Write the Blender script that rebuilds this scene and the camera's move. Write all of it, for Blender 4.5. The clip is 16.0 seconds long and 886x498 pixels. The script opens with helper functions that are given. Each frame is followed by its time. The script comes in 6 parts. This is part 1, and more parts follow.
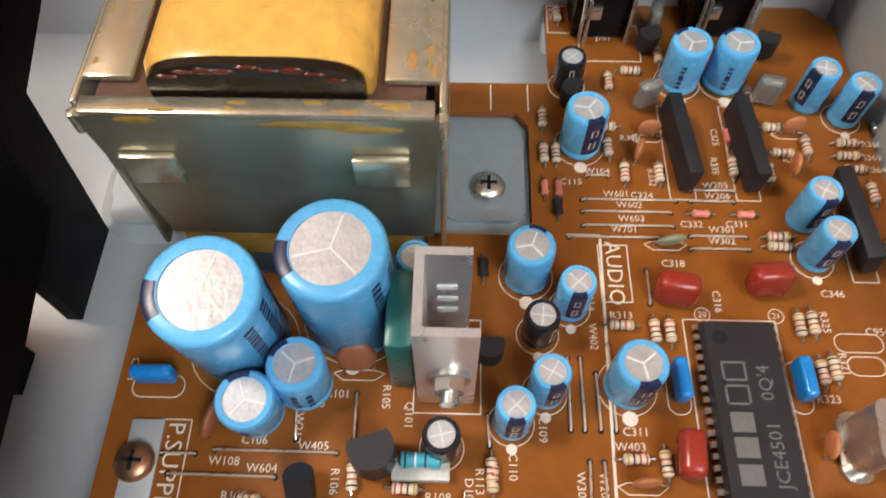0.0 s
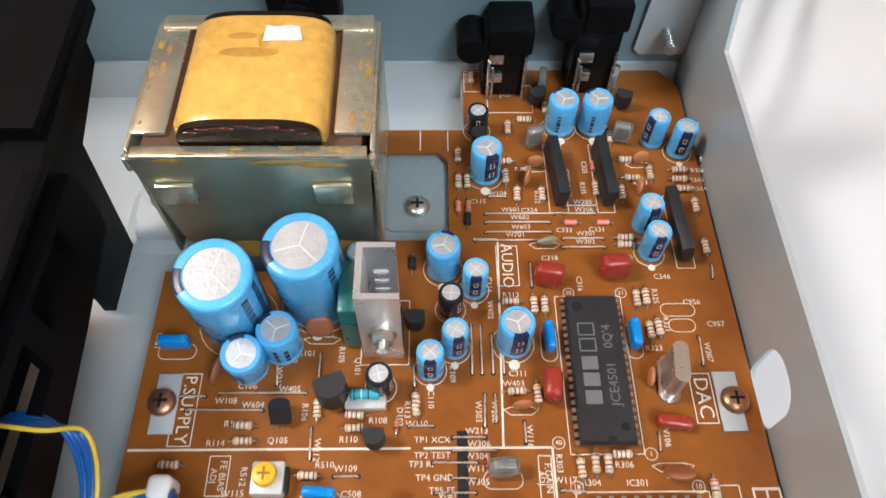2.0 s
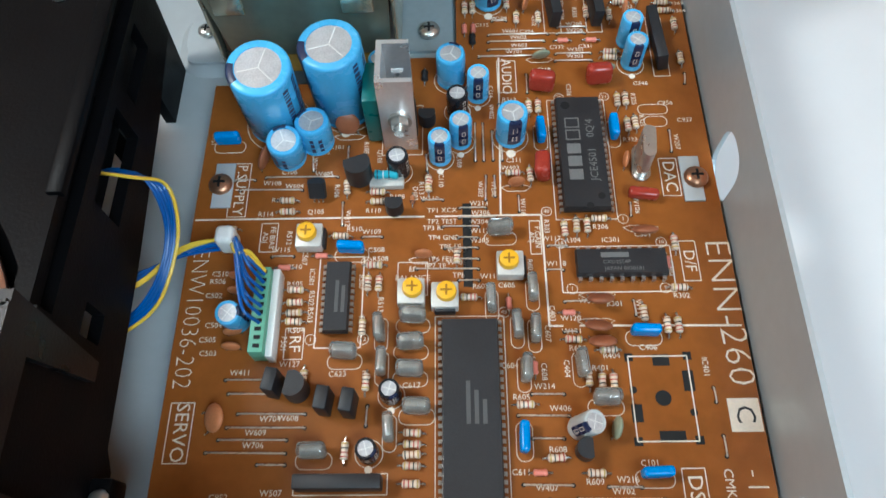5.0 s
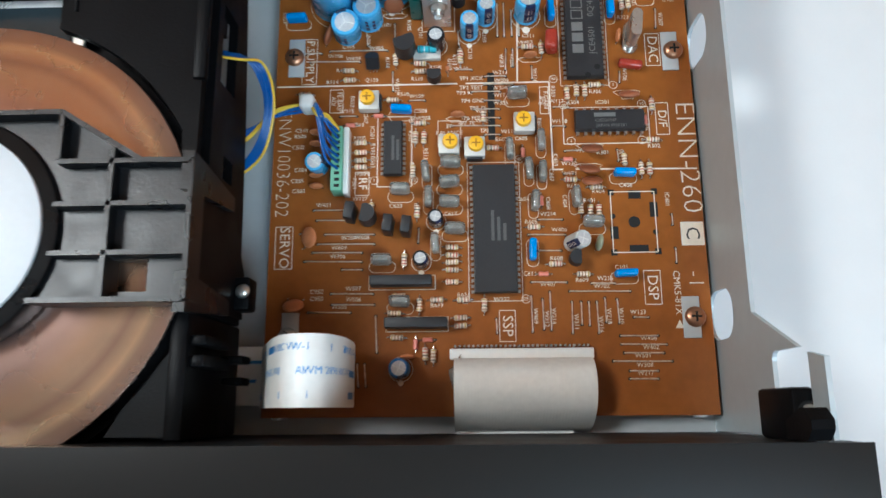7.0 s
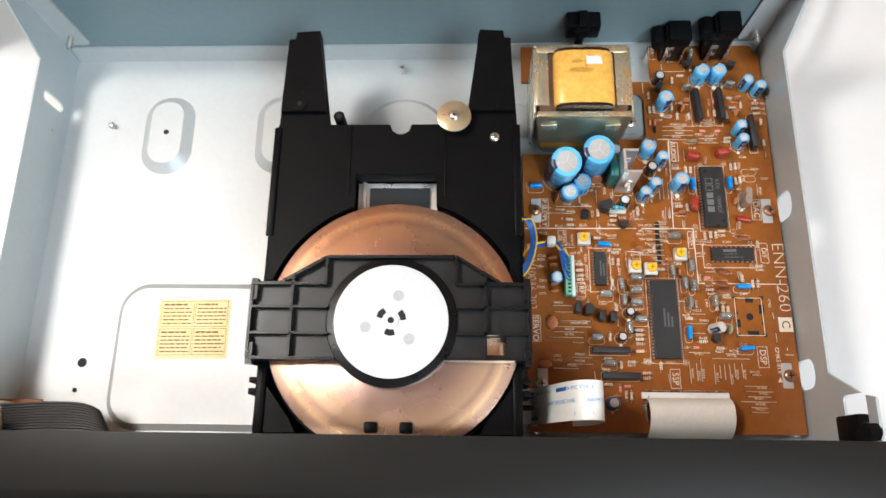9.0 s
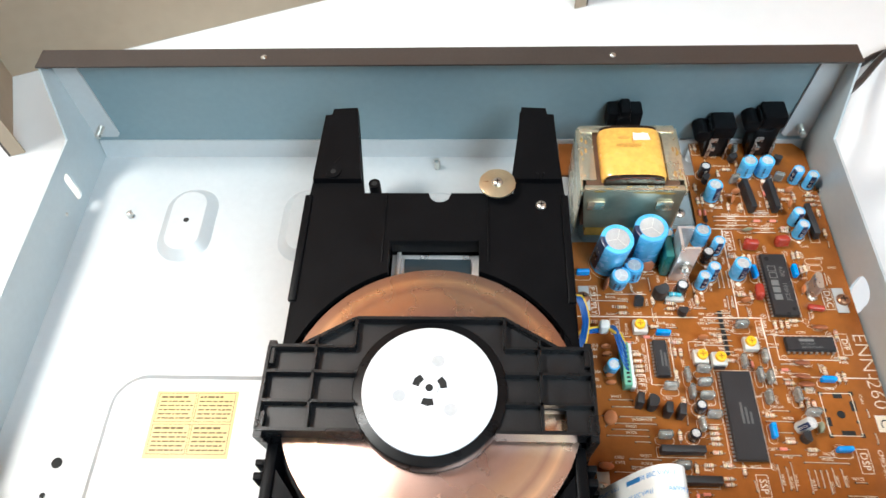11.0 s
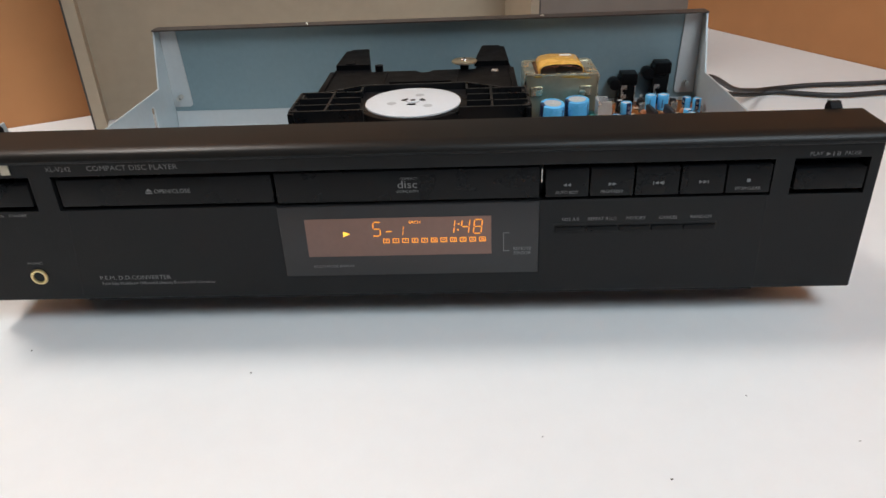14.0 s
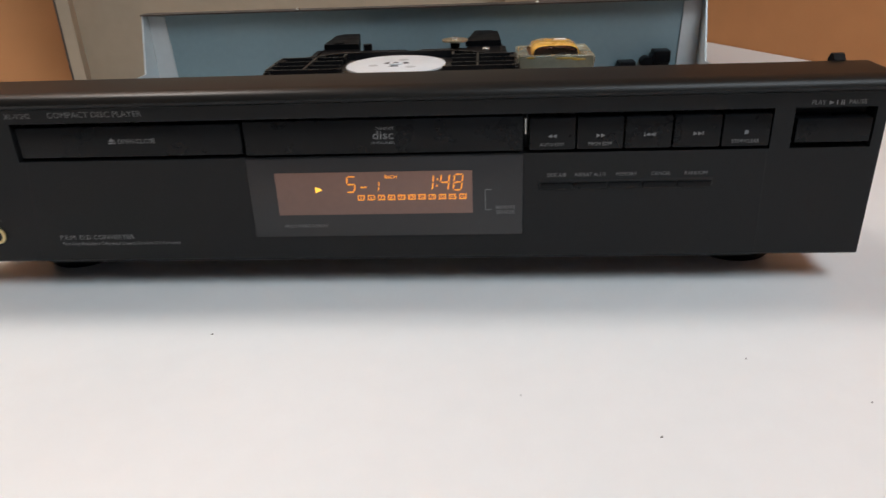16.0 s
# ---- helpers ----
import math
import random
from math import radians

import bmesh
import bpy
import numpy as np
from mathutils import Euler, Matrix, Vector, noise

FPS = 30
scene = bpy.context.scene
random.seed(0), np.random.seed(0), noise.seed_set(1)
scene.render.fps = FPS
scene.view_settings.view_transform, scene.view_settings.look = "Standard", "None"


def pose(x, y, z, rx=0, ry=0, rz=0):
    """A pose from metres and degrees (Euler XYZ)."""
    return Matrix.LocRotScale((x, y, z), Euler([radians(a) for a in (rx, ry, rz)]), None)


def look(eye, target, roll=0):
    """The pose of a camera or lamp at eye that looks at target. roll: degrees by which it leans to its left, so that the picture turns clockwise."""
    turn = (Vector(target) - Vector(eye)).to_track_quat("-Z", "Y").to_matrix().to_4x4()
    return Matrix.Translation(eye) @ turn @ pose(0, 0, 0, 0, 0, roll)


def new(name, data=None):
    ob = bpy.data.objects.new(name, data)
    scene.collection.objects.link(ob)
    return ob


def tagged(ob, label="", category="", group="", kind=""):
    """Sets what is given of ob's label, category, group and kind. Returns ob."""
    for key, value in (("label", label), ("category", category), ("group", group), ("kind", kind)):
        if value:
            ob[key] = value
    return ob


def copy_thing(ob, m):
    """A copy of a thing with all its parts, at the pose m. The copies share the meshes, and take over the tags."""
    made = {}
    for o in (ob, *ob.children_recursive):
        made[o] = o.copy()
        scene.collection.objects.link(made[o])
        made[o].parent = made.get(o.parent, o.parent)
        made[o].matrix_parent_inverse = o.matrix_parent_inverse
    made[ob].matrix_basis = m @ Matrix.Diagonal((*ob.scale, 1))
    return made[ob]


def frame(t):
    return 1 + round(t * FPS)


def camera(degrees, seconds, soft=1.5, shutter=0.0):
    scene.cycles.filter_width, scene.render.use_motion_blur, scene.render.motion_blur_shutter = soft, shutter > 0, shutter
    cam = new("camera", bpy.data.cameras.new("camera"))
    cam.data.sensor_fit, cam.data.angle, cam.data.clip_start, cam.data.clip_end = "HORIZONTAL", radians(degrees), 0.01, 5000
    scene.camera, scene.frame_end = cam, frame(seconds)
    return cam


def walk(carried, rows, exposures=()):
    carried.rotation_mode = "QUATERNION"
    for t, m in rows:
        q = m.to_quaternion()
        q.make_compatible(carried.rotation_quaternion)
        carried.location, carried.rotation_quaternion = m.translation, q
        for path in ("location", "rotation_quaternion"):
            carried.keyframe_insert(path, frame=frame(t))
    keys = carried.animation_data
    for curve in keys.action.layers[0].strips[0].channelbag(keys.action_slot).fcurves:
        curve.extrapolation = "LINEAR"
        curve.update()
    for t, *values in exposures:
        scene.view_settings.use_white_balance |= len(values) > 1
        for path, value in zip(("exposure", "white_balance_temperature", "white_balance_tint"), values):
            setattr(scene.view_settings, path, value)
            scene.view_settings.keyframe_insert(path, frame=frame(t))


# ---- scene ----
cam = camera(63.5, 16.0, shutter=0.4)
PATH = [
    (0, (0.1239, 0.127, 0.1503), (0.1161, 0.3694, -0.2869), -0.51),
    (0.5, (0.1283, 0.127, 0.1579), (0.1273, 0.3862, -0.2696), 0.59),
    (1, (0.1338, 0.1185, 0.1664), (0.13, 0.3782, -0.2608), -0.15),
    (1.5, (0.1354, 0.1048, 0.1795), (0.1386, 0.3721, -0.243), 0.65),
    (2, (0.1345, 0.0949, 0.1893), (0.1415, 0.3602, -0.2345), 1.10),
    (2.5, (0.1342, 0.0839, 0.1923), (0.1379, 0.3426, -0.2355), 0.34),
    (3, (0.1323, 0.0758, 0.1934), (0.1375, 0.3254, -0.2398), 0.59),
    (3.5, (0.1337, 0.0664, 0.193), (0.1375, 0.3124, -0.2423), 0.31),
    (4, (0.136, 0.0601, 0.1955), (0.1406, 0.3, -0.2431), 0.33),
    (4.2, (0.1385, 0.0555, 0.194), (0.1354, 0.2987, -0.2429), -1.22),
    (6.3, (0.1363, 0.0443, 0.2259), (0.1221, 0.18, -0.2551), -6.69),
    (6.5, (0.1344, 0.0404, 0.2302), (0.1196, 0.1667, -0.2533), -7.33),
    (7, (0.1306, 0.0335, 0.259), (0.1167, 0.1418, -0.2289), -7.94),
    (7.5, (0.106, 0.0208, 0.29), (0.082, 0.1472, -0.1932), -10.58),
    (8, (0.0685, 0.0163, 0.3444), (0.0515, 0.1606, -0.1341), -7.67),
    (8.5, (0.0473, 0.013, 0.3806), (0.0301, 0.1592, -0.0973), -6.35),
    (9, (0.0377, 0.0125, 0.4134), (0.0184, 0.1588, -0.0644), -7.03),
    (9.5, (0.0279, 0.0099, 0.4428), (0.0058, 0.1552, -0.0351), -7.88),
    (9.7, (0.0256, 0.0087, 0.4455), (0.0054, 0.1548, -0.0323), -7.19),
    (11.8, (0.0185, -0.1215, 0.2623), (-0.0084, 0.2596, -0.0603), -2.68),
    (12, (0.0216, -0.1545, 0.2492), (-0.0097, 0.2445, -0.0505), -3.61),
    (12.5, (0.0274, -0.2327, 0.256), (0.0026, 0.185, -0.0178), -3.60),
    (13, (0.0313, -0.293, 0.2568), (-0.0012, 0.1338, -0.0015), -3.10),
    (13.4, (0.0273, -0.3174, 0.2355), (0.0043, 0.1161, -0.0126), -2.92),
    (13.5, (0.0272, -0.3211, 0.2288), (0.0074, 0.1163, -0.0128), -2.69),
    (14, (0.0339, -0.3079, 0.2088), (0.0116, 0.1311, -0.0294), -2.54),
    (14.5, (0.0344, -0.3006, 0.1997), (0.0034, 0.1365, -0.0411), -2.85),
    (15, (0.0285, -0.3109, 0.1847), (-0.0023, 0.1395, -0.0302), -2.89),
    (15.5, (0.036, -0.3226, 0.1675), (-0.0034, 0.128, -0.0456), -2.92),
    (16, (0.047, -0.306, 0.1632), (0.0182, 0.1465, -0.0477), -2.18),
]
EXPOSURE = [(0.0, 0.02, 6900, 13), (1.0, 0.05, 6900, 13), (1.6, 0.2, 6400, 11), (4.0, 0.12, 6000, 4), (6.3, -0.14, 5250, -3), (7.0, -0.08, 5600, 1), (7.6, -0.08, 6000, 2), (8.2, 0.1, 6350, 6), (9.7, 0.26, 6250, 7), (11.8, 0.66, 6050, 3), (12.5, 0.38, 6250, 6), (13.4, -0.14, 6400, 9), (14.5, -0.3, 6600, 11), (16.0, -0.36, 6650, 12)]
walk(cam, [(t, look(eye, target, roll)) for t, eye, target, roll in PATH], EXPOSURE)

# ---- world and light ----
world = bpy.data.worlds.new("sky")
scene.world = world
world.use_nodes = True
wn = world.node_tree.nodes
sky = wn.new("ShaderNodeTexSky")
sky.sky_type, sky.sun_disc, sky.sun_elevation, sky.sun_rotation = "NISHITA", False, radians(40), radians(60)
wn["Background"].inputs[1].default_value = 0.1
world.node_tree.links.new(sky.outputs[0], wn["Background"].inputs[0])


def area(name, eye, target, sx, sy, watts, colour):
    d = bpy.data.lights.new(name, "AREA")
    d.shape, d.size, d.size_y, d.energy, d.color = "RECTANGLE", sx, sy, watts, colour
    ob = new(name, d)
    ob.matrix_world = look(eye, target)
    return ob


area("desk_light", (-0.46, 0.25, 0.90), (0.05, 0.13, 0), 0.28, 0.18, 9.0, (1.0, 0.95, 0.90))
area("window_daylight", (0.84, -0.75, 1.58), (0.08, 0.1, 0.05), 1.2, 1.0, 54, (0.76, 0.90, 1.0))


# ---- materials ----
def mat(name, col, rough=0.5, metal=0.0, vary=0.08, scale=60.0, bump=0.0, bscale=400.0, coat=0.0, spec=0.5, island=0.0):
    m = bpy.data.materials.new(name)
    m.use_nodes = True
    nt = m.node_tree
    b = nt.nodes["Principled BSDF"]
    b.inputs["Roughness"].default_value = rough
    b.inputs["Metallic"].default_value = metal
    b.inputs["Coat Weight"].default_value = coat
    b.inputs["Specular IOR Level"].default_value = spec
    tc = nt.nodes.new("ShaderNodeTexCoord")
    n1 = nt.nodes.new("ShaderNodeTexNoise")
    n1.inputs["Scale"].default_value, n1.inputs["Detail"].default_value = scale, 6
    n2 = nt.nodes.new("ShaderNodeTexNoise")
    n2.inputs["Scale"].default_value, n2.inputs["Detail"].default_value = scale * 9, 3
    nt.links.new(tc.outputs["Object"], n1.inputs["Vector"])
    nt.links.new(tc.outputs["Object"], n2.inputs["Vector"])
    add = nt.nodes.new("ShaderNodeMath")
    add.operation = "ADD"
    nt.links.new(n1.outputs[0], add.inputs[0])
    nt.links.new(n2.outputs[0], add.inputs[1])
    ramp = nt.nodes.new("ShaderNodeMapRange")
    ramp.inputs[1].default_value, ramp.inputs[2].default_value = 0.7, 1.3
    ramp.inputs[3].default_value, ramp.inputs[4].default_value = 1 - vary, 1 + vary
    nt.links.new(add.outputs[0], ramp.inputs[0])
    mul = nt.nodes.new("ShaderNodeVectorMath")
    mul.operation = "SCALE"
    mul.inputs[0].default_value = col
    nt.links.new(ramp.outputs[0], mul.inputs["Scale"])
    out = mul.outputs[0]
    if island:
        info = nt.nodes.new("ShaderNodeObjectInfo")
        r2 = nt.nodes.new("ShaderNodeMapRange")
        r2.inputs[3].default_value, r2.inputs[4].default_value = 1 - island, 1 + island
        nt.links.new(info.outputs["Random"], r2.inputs[0])
        m2 = nt.nodes.new("ShaderNodeVectorMath")
        m2.operation = "SCALE"
        nt.links.new(out, m2.inputs[0])
        nt.links.new(r2.outputs[0], m2.inputs["Scale"])
        out = m2.outputs[0]
    nt.links.new(out, b.inputs["Base Color"])
    rr = nt.nodes.new("ShaderNodeMapRange")
    rr.inputs[1].default_value, rr.inputs[2].default_value = 0.3, 0.7
    rr.inputs[3].default_value, rr.inputs[4].default_value = max(0.02, rough - 0.06), min(1, rough + 0.06)
    nt.links.new(n1.outputs[0], rr.inputs[0])
    nt.links.new(rr.outputs[0], b.inputs["Roughness"])
    if bump:
        n3 = nt.nodes.new("ShaderNodeTexNoise")
        n3.inputs["Scale"].default_value, n3.inputs["Detail"].default_value = bscale, 4
        nt.links.new(tc.outputs["Object"], n3.inputs["Vector"])
        bp = nt.nodes.new("ShaderNodeBump")
        bp.inputs["Strength"].default_value, bp.inputs["Distance"].default_value = bump, 0.0005
        nt.links.new(n3.outputs[0], bp.inputs["Height"])
        nt.links.new(bp.outputs[0], b.inputs["Normal"])
    return m


def glow(name, col, strength):
    m = bpy.data.materials.new(name)
    m.use_nodes = True
    b = m.node_tree.nodes["Principled BSDF"]
    b.inputs["Base Color"].default_value = (*col, 1)
    b.inputs["Emission Color"].default_value = (*col, 1)
    b.inputs["Emission Strength"].default_value = strength
    return m


TABLE = mat("table_laminate", (0.80, 0.81, 0.81), 0.42, 0, 0.015, 8, 0.05, 900)
WALL = mat("orange_wall_paint", (0.46, 0.20, 0.075), 0.85, 0, 0.06, 3, 0.15, 120)
PLAIN = mat("pale_plaster", (0.78, 0.78, 0.76), 0.9, 0, 0.04, 2)
STEEL = mat("galvanised_steel", (0.52, 0.54, 0.545), 0.5, 0.3, 0.03, 30, 0.04, 700)
# Chassis steel again, with the back wall's bluish shade put into its colour
BACKIN = mat("back_panel_shaded_steel", (0.205, 0.285, 0.312), 0.45, 0.25, 0.04, 25, 0.04, 700)
DARKEDGE = mat("dark_brown_coated_steel", (0.045, 0.035, 0.03), 0.45, 0.1, 0.1, 80)
COVERIN = mat("cover_inner_grey_coat", (0.36, 0.285, 0.205), 0.6, 0.15, 0.05, 10)
BLACK = mat("black_moulded_plastic", (0.0036, 0.0036, 0.0042), 0.42, 0, 0.15, 90, 0.12, 1600, spec=0.075)
CLAMPBLK = mat("satin_black_plastic", (0.007, 0.0072, 0.008), 0.3, 0, 0.15, 90, 0.12, 1600, spec=0.3)
PANEL = mat("front_panel_black_plastic", (0.0085, 0.0087, 0.0092), 0.5, 0, 0.1, 70, 0.1, 2200, spec=0.24)
PANELTOP = mat("black_brushed_fascia", (0.010, 0.009, 0.008), 0.28, 0.0, 0.03, 60, 0, 1500, spec=0.2)
topnt = PANELTOP.node_tree
topnt.links.remove(topnt.nodes["Principled BSDF"].inputs["Roughness"].links[0])
topnt.nodes["Principled BSDF"].inputs["Roughness"].default_value = 0.36
WEBBLK = mat("glossier_black_plastic", (0.009, 0.009, 0.010), 0.36, 0, 0.15, 120, 0.12, 1200, spec=0.4)
GLOSSBLK = mat("glossy_black_plastic", (0.0045, 0.0045, 0.005), 0.3, 0, 0.1, 60, spec=0.16)
RECESS = mat("deep_black_plastic", (0.003, 0.003, 0.003), 0.7, 0, 0.1, 60)
SMOKE = mat("smoked_display_cover", (0.018, 0.017, 0.018), 0.42, 0, 0.05, 30)
VFD = mat("display_glass_brown", (0.19, 0.105, 0.082), 0.4, 0, 0.05, 40)
SEG = glow("amber_segment", (1.0, 0.33, 0.025), 1.15)
PRINT = mat("grey_panel_printing", (0.17, 0.17, 0.17), 0.6, 0, 0.05, 80)
PRINTHI = mat("silver_emblem", (0.58, 0.52, 0.40), 0.4, 0.3, 0.05, 80)
PCB = mat("brown_phenolic_board", (0.265, 0.084, 0.0145), 0.36, 0, 0.13, 28, 0.06, 900, spec=0.25)
SILK = mat("white_silkscreen_ink", (0.78, 0.68, 0.56), 0.6, 0, 0.1, 300)
CAPBLUE = mat("light_blue_capacitor_sleeve", (0.11, 0.46, 0.80), 0.27, 0, 0.08, 200, island=0.12)
CAPNAVY = mat("navy_sleeve_stripe", (0.015, 0.025, 0.07), 0.3, 0, 0.1, 200)
CAPBLACK = mat("black_capacitor_sleeve", (0.015, 0.016, 0.02), 0.27, 0, 0.1, 200)
CANTOP = mat("scored_aluminium", (0.62, 0.62, 0.63), 0.38, 0.5, 0.14, 220, 0.2, 900)
INK = mat("dark_blue_printing", (0.02, 0.03, 0.10), 0.5, 0, 0.1, 200)
ICBODY = mat("black_epoxy_package", (0.017, 0.017, 0.019), 0.5, 0, 0.12, 180, 0.15, 2500)
ICPRINT = mat("grey_package_marking", (0.15, 0.147, 0.14), 0.6, 0, 0.1, 300)
TIN = mat("tinned_lead", (0.50, 0.48, 0.45), 0.28, 0.85, 0.12, 300)
RESB = mat("beige_resistor_body", (0.72, 0.58, 0.44), 0.45, 0, 0.08, 300, island=0.15)
RESP = mat("pink_glass_body", (0.70, 0.22, 0.16), 0.35, 0, 0.12, 300, island=0.2)
BANDS = [mat("colour_band", c, 0.5, 0, 0.1, 300) for c in ((0.30, 0.10, 0.03), (0.02, 0.02, 0.02), (0.45, 0.05, 0.03), (0.5, 0.32, 0.06))]
RESBLUE = mat("teal_resistor_body", (0.05, 0.40, 0.50), 0.35, 0, 0.08, 300)
FILMW = mat("translucent_grey_film", (0.80, 0.80, 0.76), 0.12, 0.0, 0.1, 250, island=0.08)
FOIL = mat("wound_metal_foil", (0.40, 0.40, 0.37), 0.35, 0.5, 0.15, 250)
FILMW.node_tree.nodes["Principled BSDF"].inputs["Transmission Weight"].default_value = 0.85
FILMB = mat("bright_blue_epoxy", (0.004, 0.24, 0.66), 0.25, 0, 0.08, 250)
FILMR = mat("dark_red_epoxy", (0.33, 0.035, 0.02), 0.25, 0, 0.12, 250)
DISCO = mat("orange_ceramic", (0.55, 0.20, 0.08), 0.45, 0, 0.12, 250, island=0.15)
DISCB = mat("brown_ceramic", (0.30, 0.10, 0.045), 0.45, 0, 0.12, 250, island=0.15)
DISCG = mat("grey_green_ceramic", (0.30, 0.32, 0.22), 0.45, 0, 0.12, 250)
GREEN = mat("dark_green_film", (0.01, 0.13, 0.12), 0.3, 0, 0.1, 200)
YELLOW = mat("yellow_plastic", (0.90, 0.48, 0.015), 0.4, 0, 0.05, 200)
TRIMB = mat("off_white_trimmer_base", (0.62, 0.60, 0.55), 0.45, 0.2, 0.1, 200)
WHITEP = mat("white_nylon", (0.80, 0.80, 0.77), 0.45, 0, 0.05, 200)
CONNG = mat("green_connector_plastic", (0.16, 0.42, 0.28), 0.45, 0, 0.06, 200)
WIREB = mat("blue_wire_insulation", (0.005, 0.09, 0.34), 0.32, 0, 0.05, 200)
WIREY = mat("yellow_wire_insulation", (0.80, 0.55, 0.05), 0.4, 0, 0.05, 200)
FFCM = mat("white_flat_cable", (0.76, 0.76, 0.73), 0.38, 0, 0.04, 60)
FFCB = mat("blue_cable_printing", (0.05, 0.28, 0.62), 0.5, 0, 0.08, 200)
ALU = mat("bare_aluminium", (0.84, 0.84, 0.84), 0.3, 0.75, 0.05, 120, 0.08, 500)
ZINC = mat("yellow_zinc_plated_steel", (0.66, 0.62, 0.47), 0.26, 0.8, 0.16, 60, 0.1, 300)
# Bracket's front plate: the zinc colour made darker and more olive
ZINCF = mat("dark_olive_zinc_steel", (0.40, 0.38, 0.28), 0.36, 0.8, 0.10, 35, 0.06, 300)
OCHRE = mat("ochre_varnish_stain", (0.42, 0.26, 0.05), 0.35, 0.2, 0.3, 90)
LAM = mat("brown_laminated_core", (0.12, 0.06, 0.035), 0.5, 0.1, 0.2, 100)
PAPER = mat("amber_winding_tape", (0.74, 0.41, 0.085), 0.25, 0, 0.2, 45, 0.06, 150, coat=0.4)
TAR = mat("dark_varnished_bobbin", (0.015, 0.008, 0.005), 0.25, 0, 0.3, 80)
RUST = mat("rust_stain", (0.38, 0.21, 0.07), 0.6, 0.1, 0.3, 120)
COPPER = mat("copper_plated_screw", (0.42, 0.22, 0.13), 0.33, 0.85, 0.15, 200)
SCREW = mat("steel_screw", (0.60, 0.59, 0.55), 0.3, 0.9, 0.1, 200)
BRASS = mat("brass_washer", (0.62, 0.55, 0.38), 0.32, 0.9, 0.08, 150)
WHITED = mat("white_clamp_disc", (0.62, 0.64, 0.66), 0.4, 0, 0.03, 60)
CDM = mat("copper_pink_disc", (0.71, 0.51, 0.41), 0.28, 0.92, 0.03, 40)
# Ring bands: recorded-track tones plus warm glare arcs, both put into the colour
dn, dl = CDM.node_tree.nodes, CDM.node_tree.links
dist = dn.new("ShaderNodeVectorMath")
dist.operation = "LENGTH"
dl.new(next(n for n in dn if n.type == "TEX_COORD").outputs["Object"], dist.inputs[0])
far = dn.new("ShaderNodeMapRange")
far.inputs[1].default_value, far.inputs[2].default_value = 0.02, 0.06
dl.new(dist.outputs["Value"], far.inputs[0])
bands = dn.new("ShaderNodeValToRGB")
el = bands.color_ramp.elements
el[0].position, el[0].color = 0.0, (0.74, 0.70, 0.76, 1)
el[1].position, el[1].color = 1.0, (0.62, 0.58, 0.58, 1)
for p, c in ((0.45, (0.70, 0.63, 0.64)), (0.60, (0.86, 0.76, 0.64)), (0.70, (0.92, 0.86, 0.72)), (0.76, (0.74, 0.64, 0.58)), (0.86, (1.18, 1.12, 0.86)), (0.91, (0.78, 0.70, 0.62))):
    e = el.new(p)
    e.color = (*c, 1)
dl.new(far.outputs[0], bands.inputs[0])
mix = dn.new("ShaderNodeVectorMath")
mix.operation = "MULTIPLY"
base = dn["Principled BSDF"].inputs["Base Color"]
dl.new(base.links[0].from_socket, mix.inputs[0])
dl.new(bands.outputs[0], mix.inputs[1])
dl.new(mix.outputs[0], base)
bs = CDM.node_tree.nodes["Principled BSDF"]
bs.inputs["Anisotropic"].default_value = 0.55
tg = CDM.node_tree.nodes.new("ShaderNodeTangent")
tg.direction_type, tg.axis = "RADIAL", "Z"
CDM.node_tree.links.new(tg.outputs[0], bs.inputs["Tangent"])
LABEL = mat("yellow_paper_label", (0.72, 0.54, 0.20), 0.4, 0, 0.04, 90)
LABINK = mat("brown_label_ink", (0.17, 0.10, 0.03), 0.6, 0, 0.1, 200)
GOLD = mat("gold_plated_ring", (0.85, 0.68, 0.35), 0.28, 0.9, 0.08, 150)
# Side walls' steel, the bluish daylight on them tinted into the base colour
SIDEST = mat("daylight_tinted_steel", (0.54, 0.60, 0.62), 0.45, 0.4, 0.03, 30, 0.04, 700)
WIREM = mat("dull_tinned_wire", (0.72, 0.60, 0.48), 0.3, 0.5, 0.1, 200)
CORNERWALL = mat("dark_grey_brown_wall", (0.19, 0.155, 0.13), 0.85, 0, 0.06, 3, 0.15, 120)
FFCW = mat("ribbed_white_flat_cable", (0.74, 0.73, 0.69), 0.4, 0, 0.05, 60)
fn, flk = FFCW.node_tree.nodes, FFCW.node_tree.links
rib = fn.new("ShaderNodeTexWave")
rib.bands_direction, rib.inputs["Scale"].default_value = "X", 330
flk.new(next(n for n in fn if n.type == "TEX_COORD").outputs["Object"], rib.inputs["Vector"])
relief = fn.new("ShaderNodeBump")
relief.inputs["Strength"].default_value, relief.inputs["Distance"].default_value = 0.12, 0.0003
flk.new(rib.outputs["Fac"], relief.inputs["Height"])
flk.new(relief.outputs[0], fn["Principled BSDF"].inputs["Normal"])
# Pad and foot steel: part of the transformer's shadow stays in the colour
PADM = mat("shaded_steel_pad", (0.36, 0.42, 0.44), 0.4, 0.4, 0.06, 60)
CABLE = mat("black_rubber_cable", (0.012, 0.012, 0.013), 0.5, 0, 0.1, 100)
DIRT = mat("dark_speck", (0.10, 0.09, 0.08), 0.8, 0, 0.1, 100)

# ---- builders: everything below is given in millimetres ----
MM = 0.001


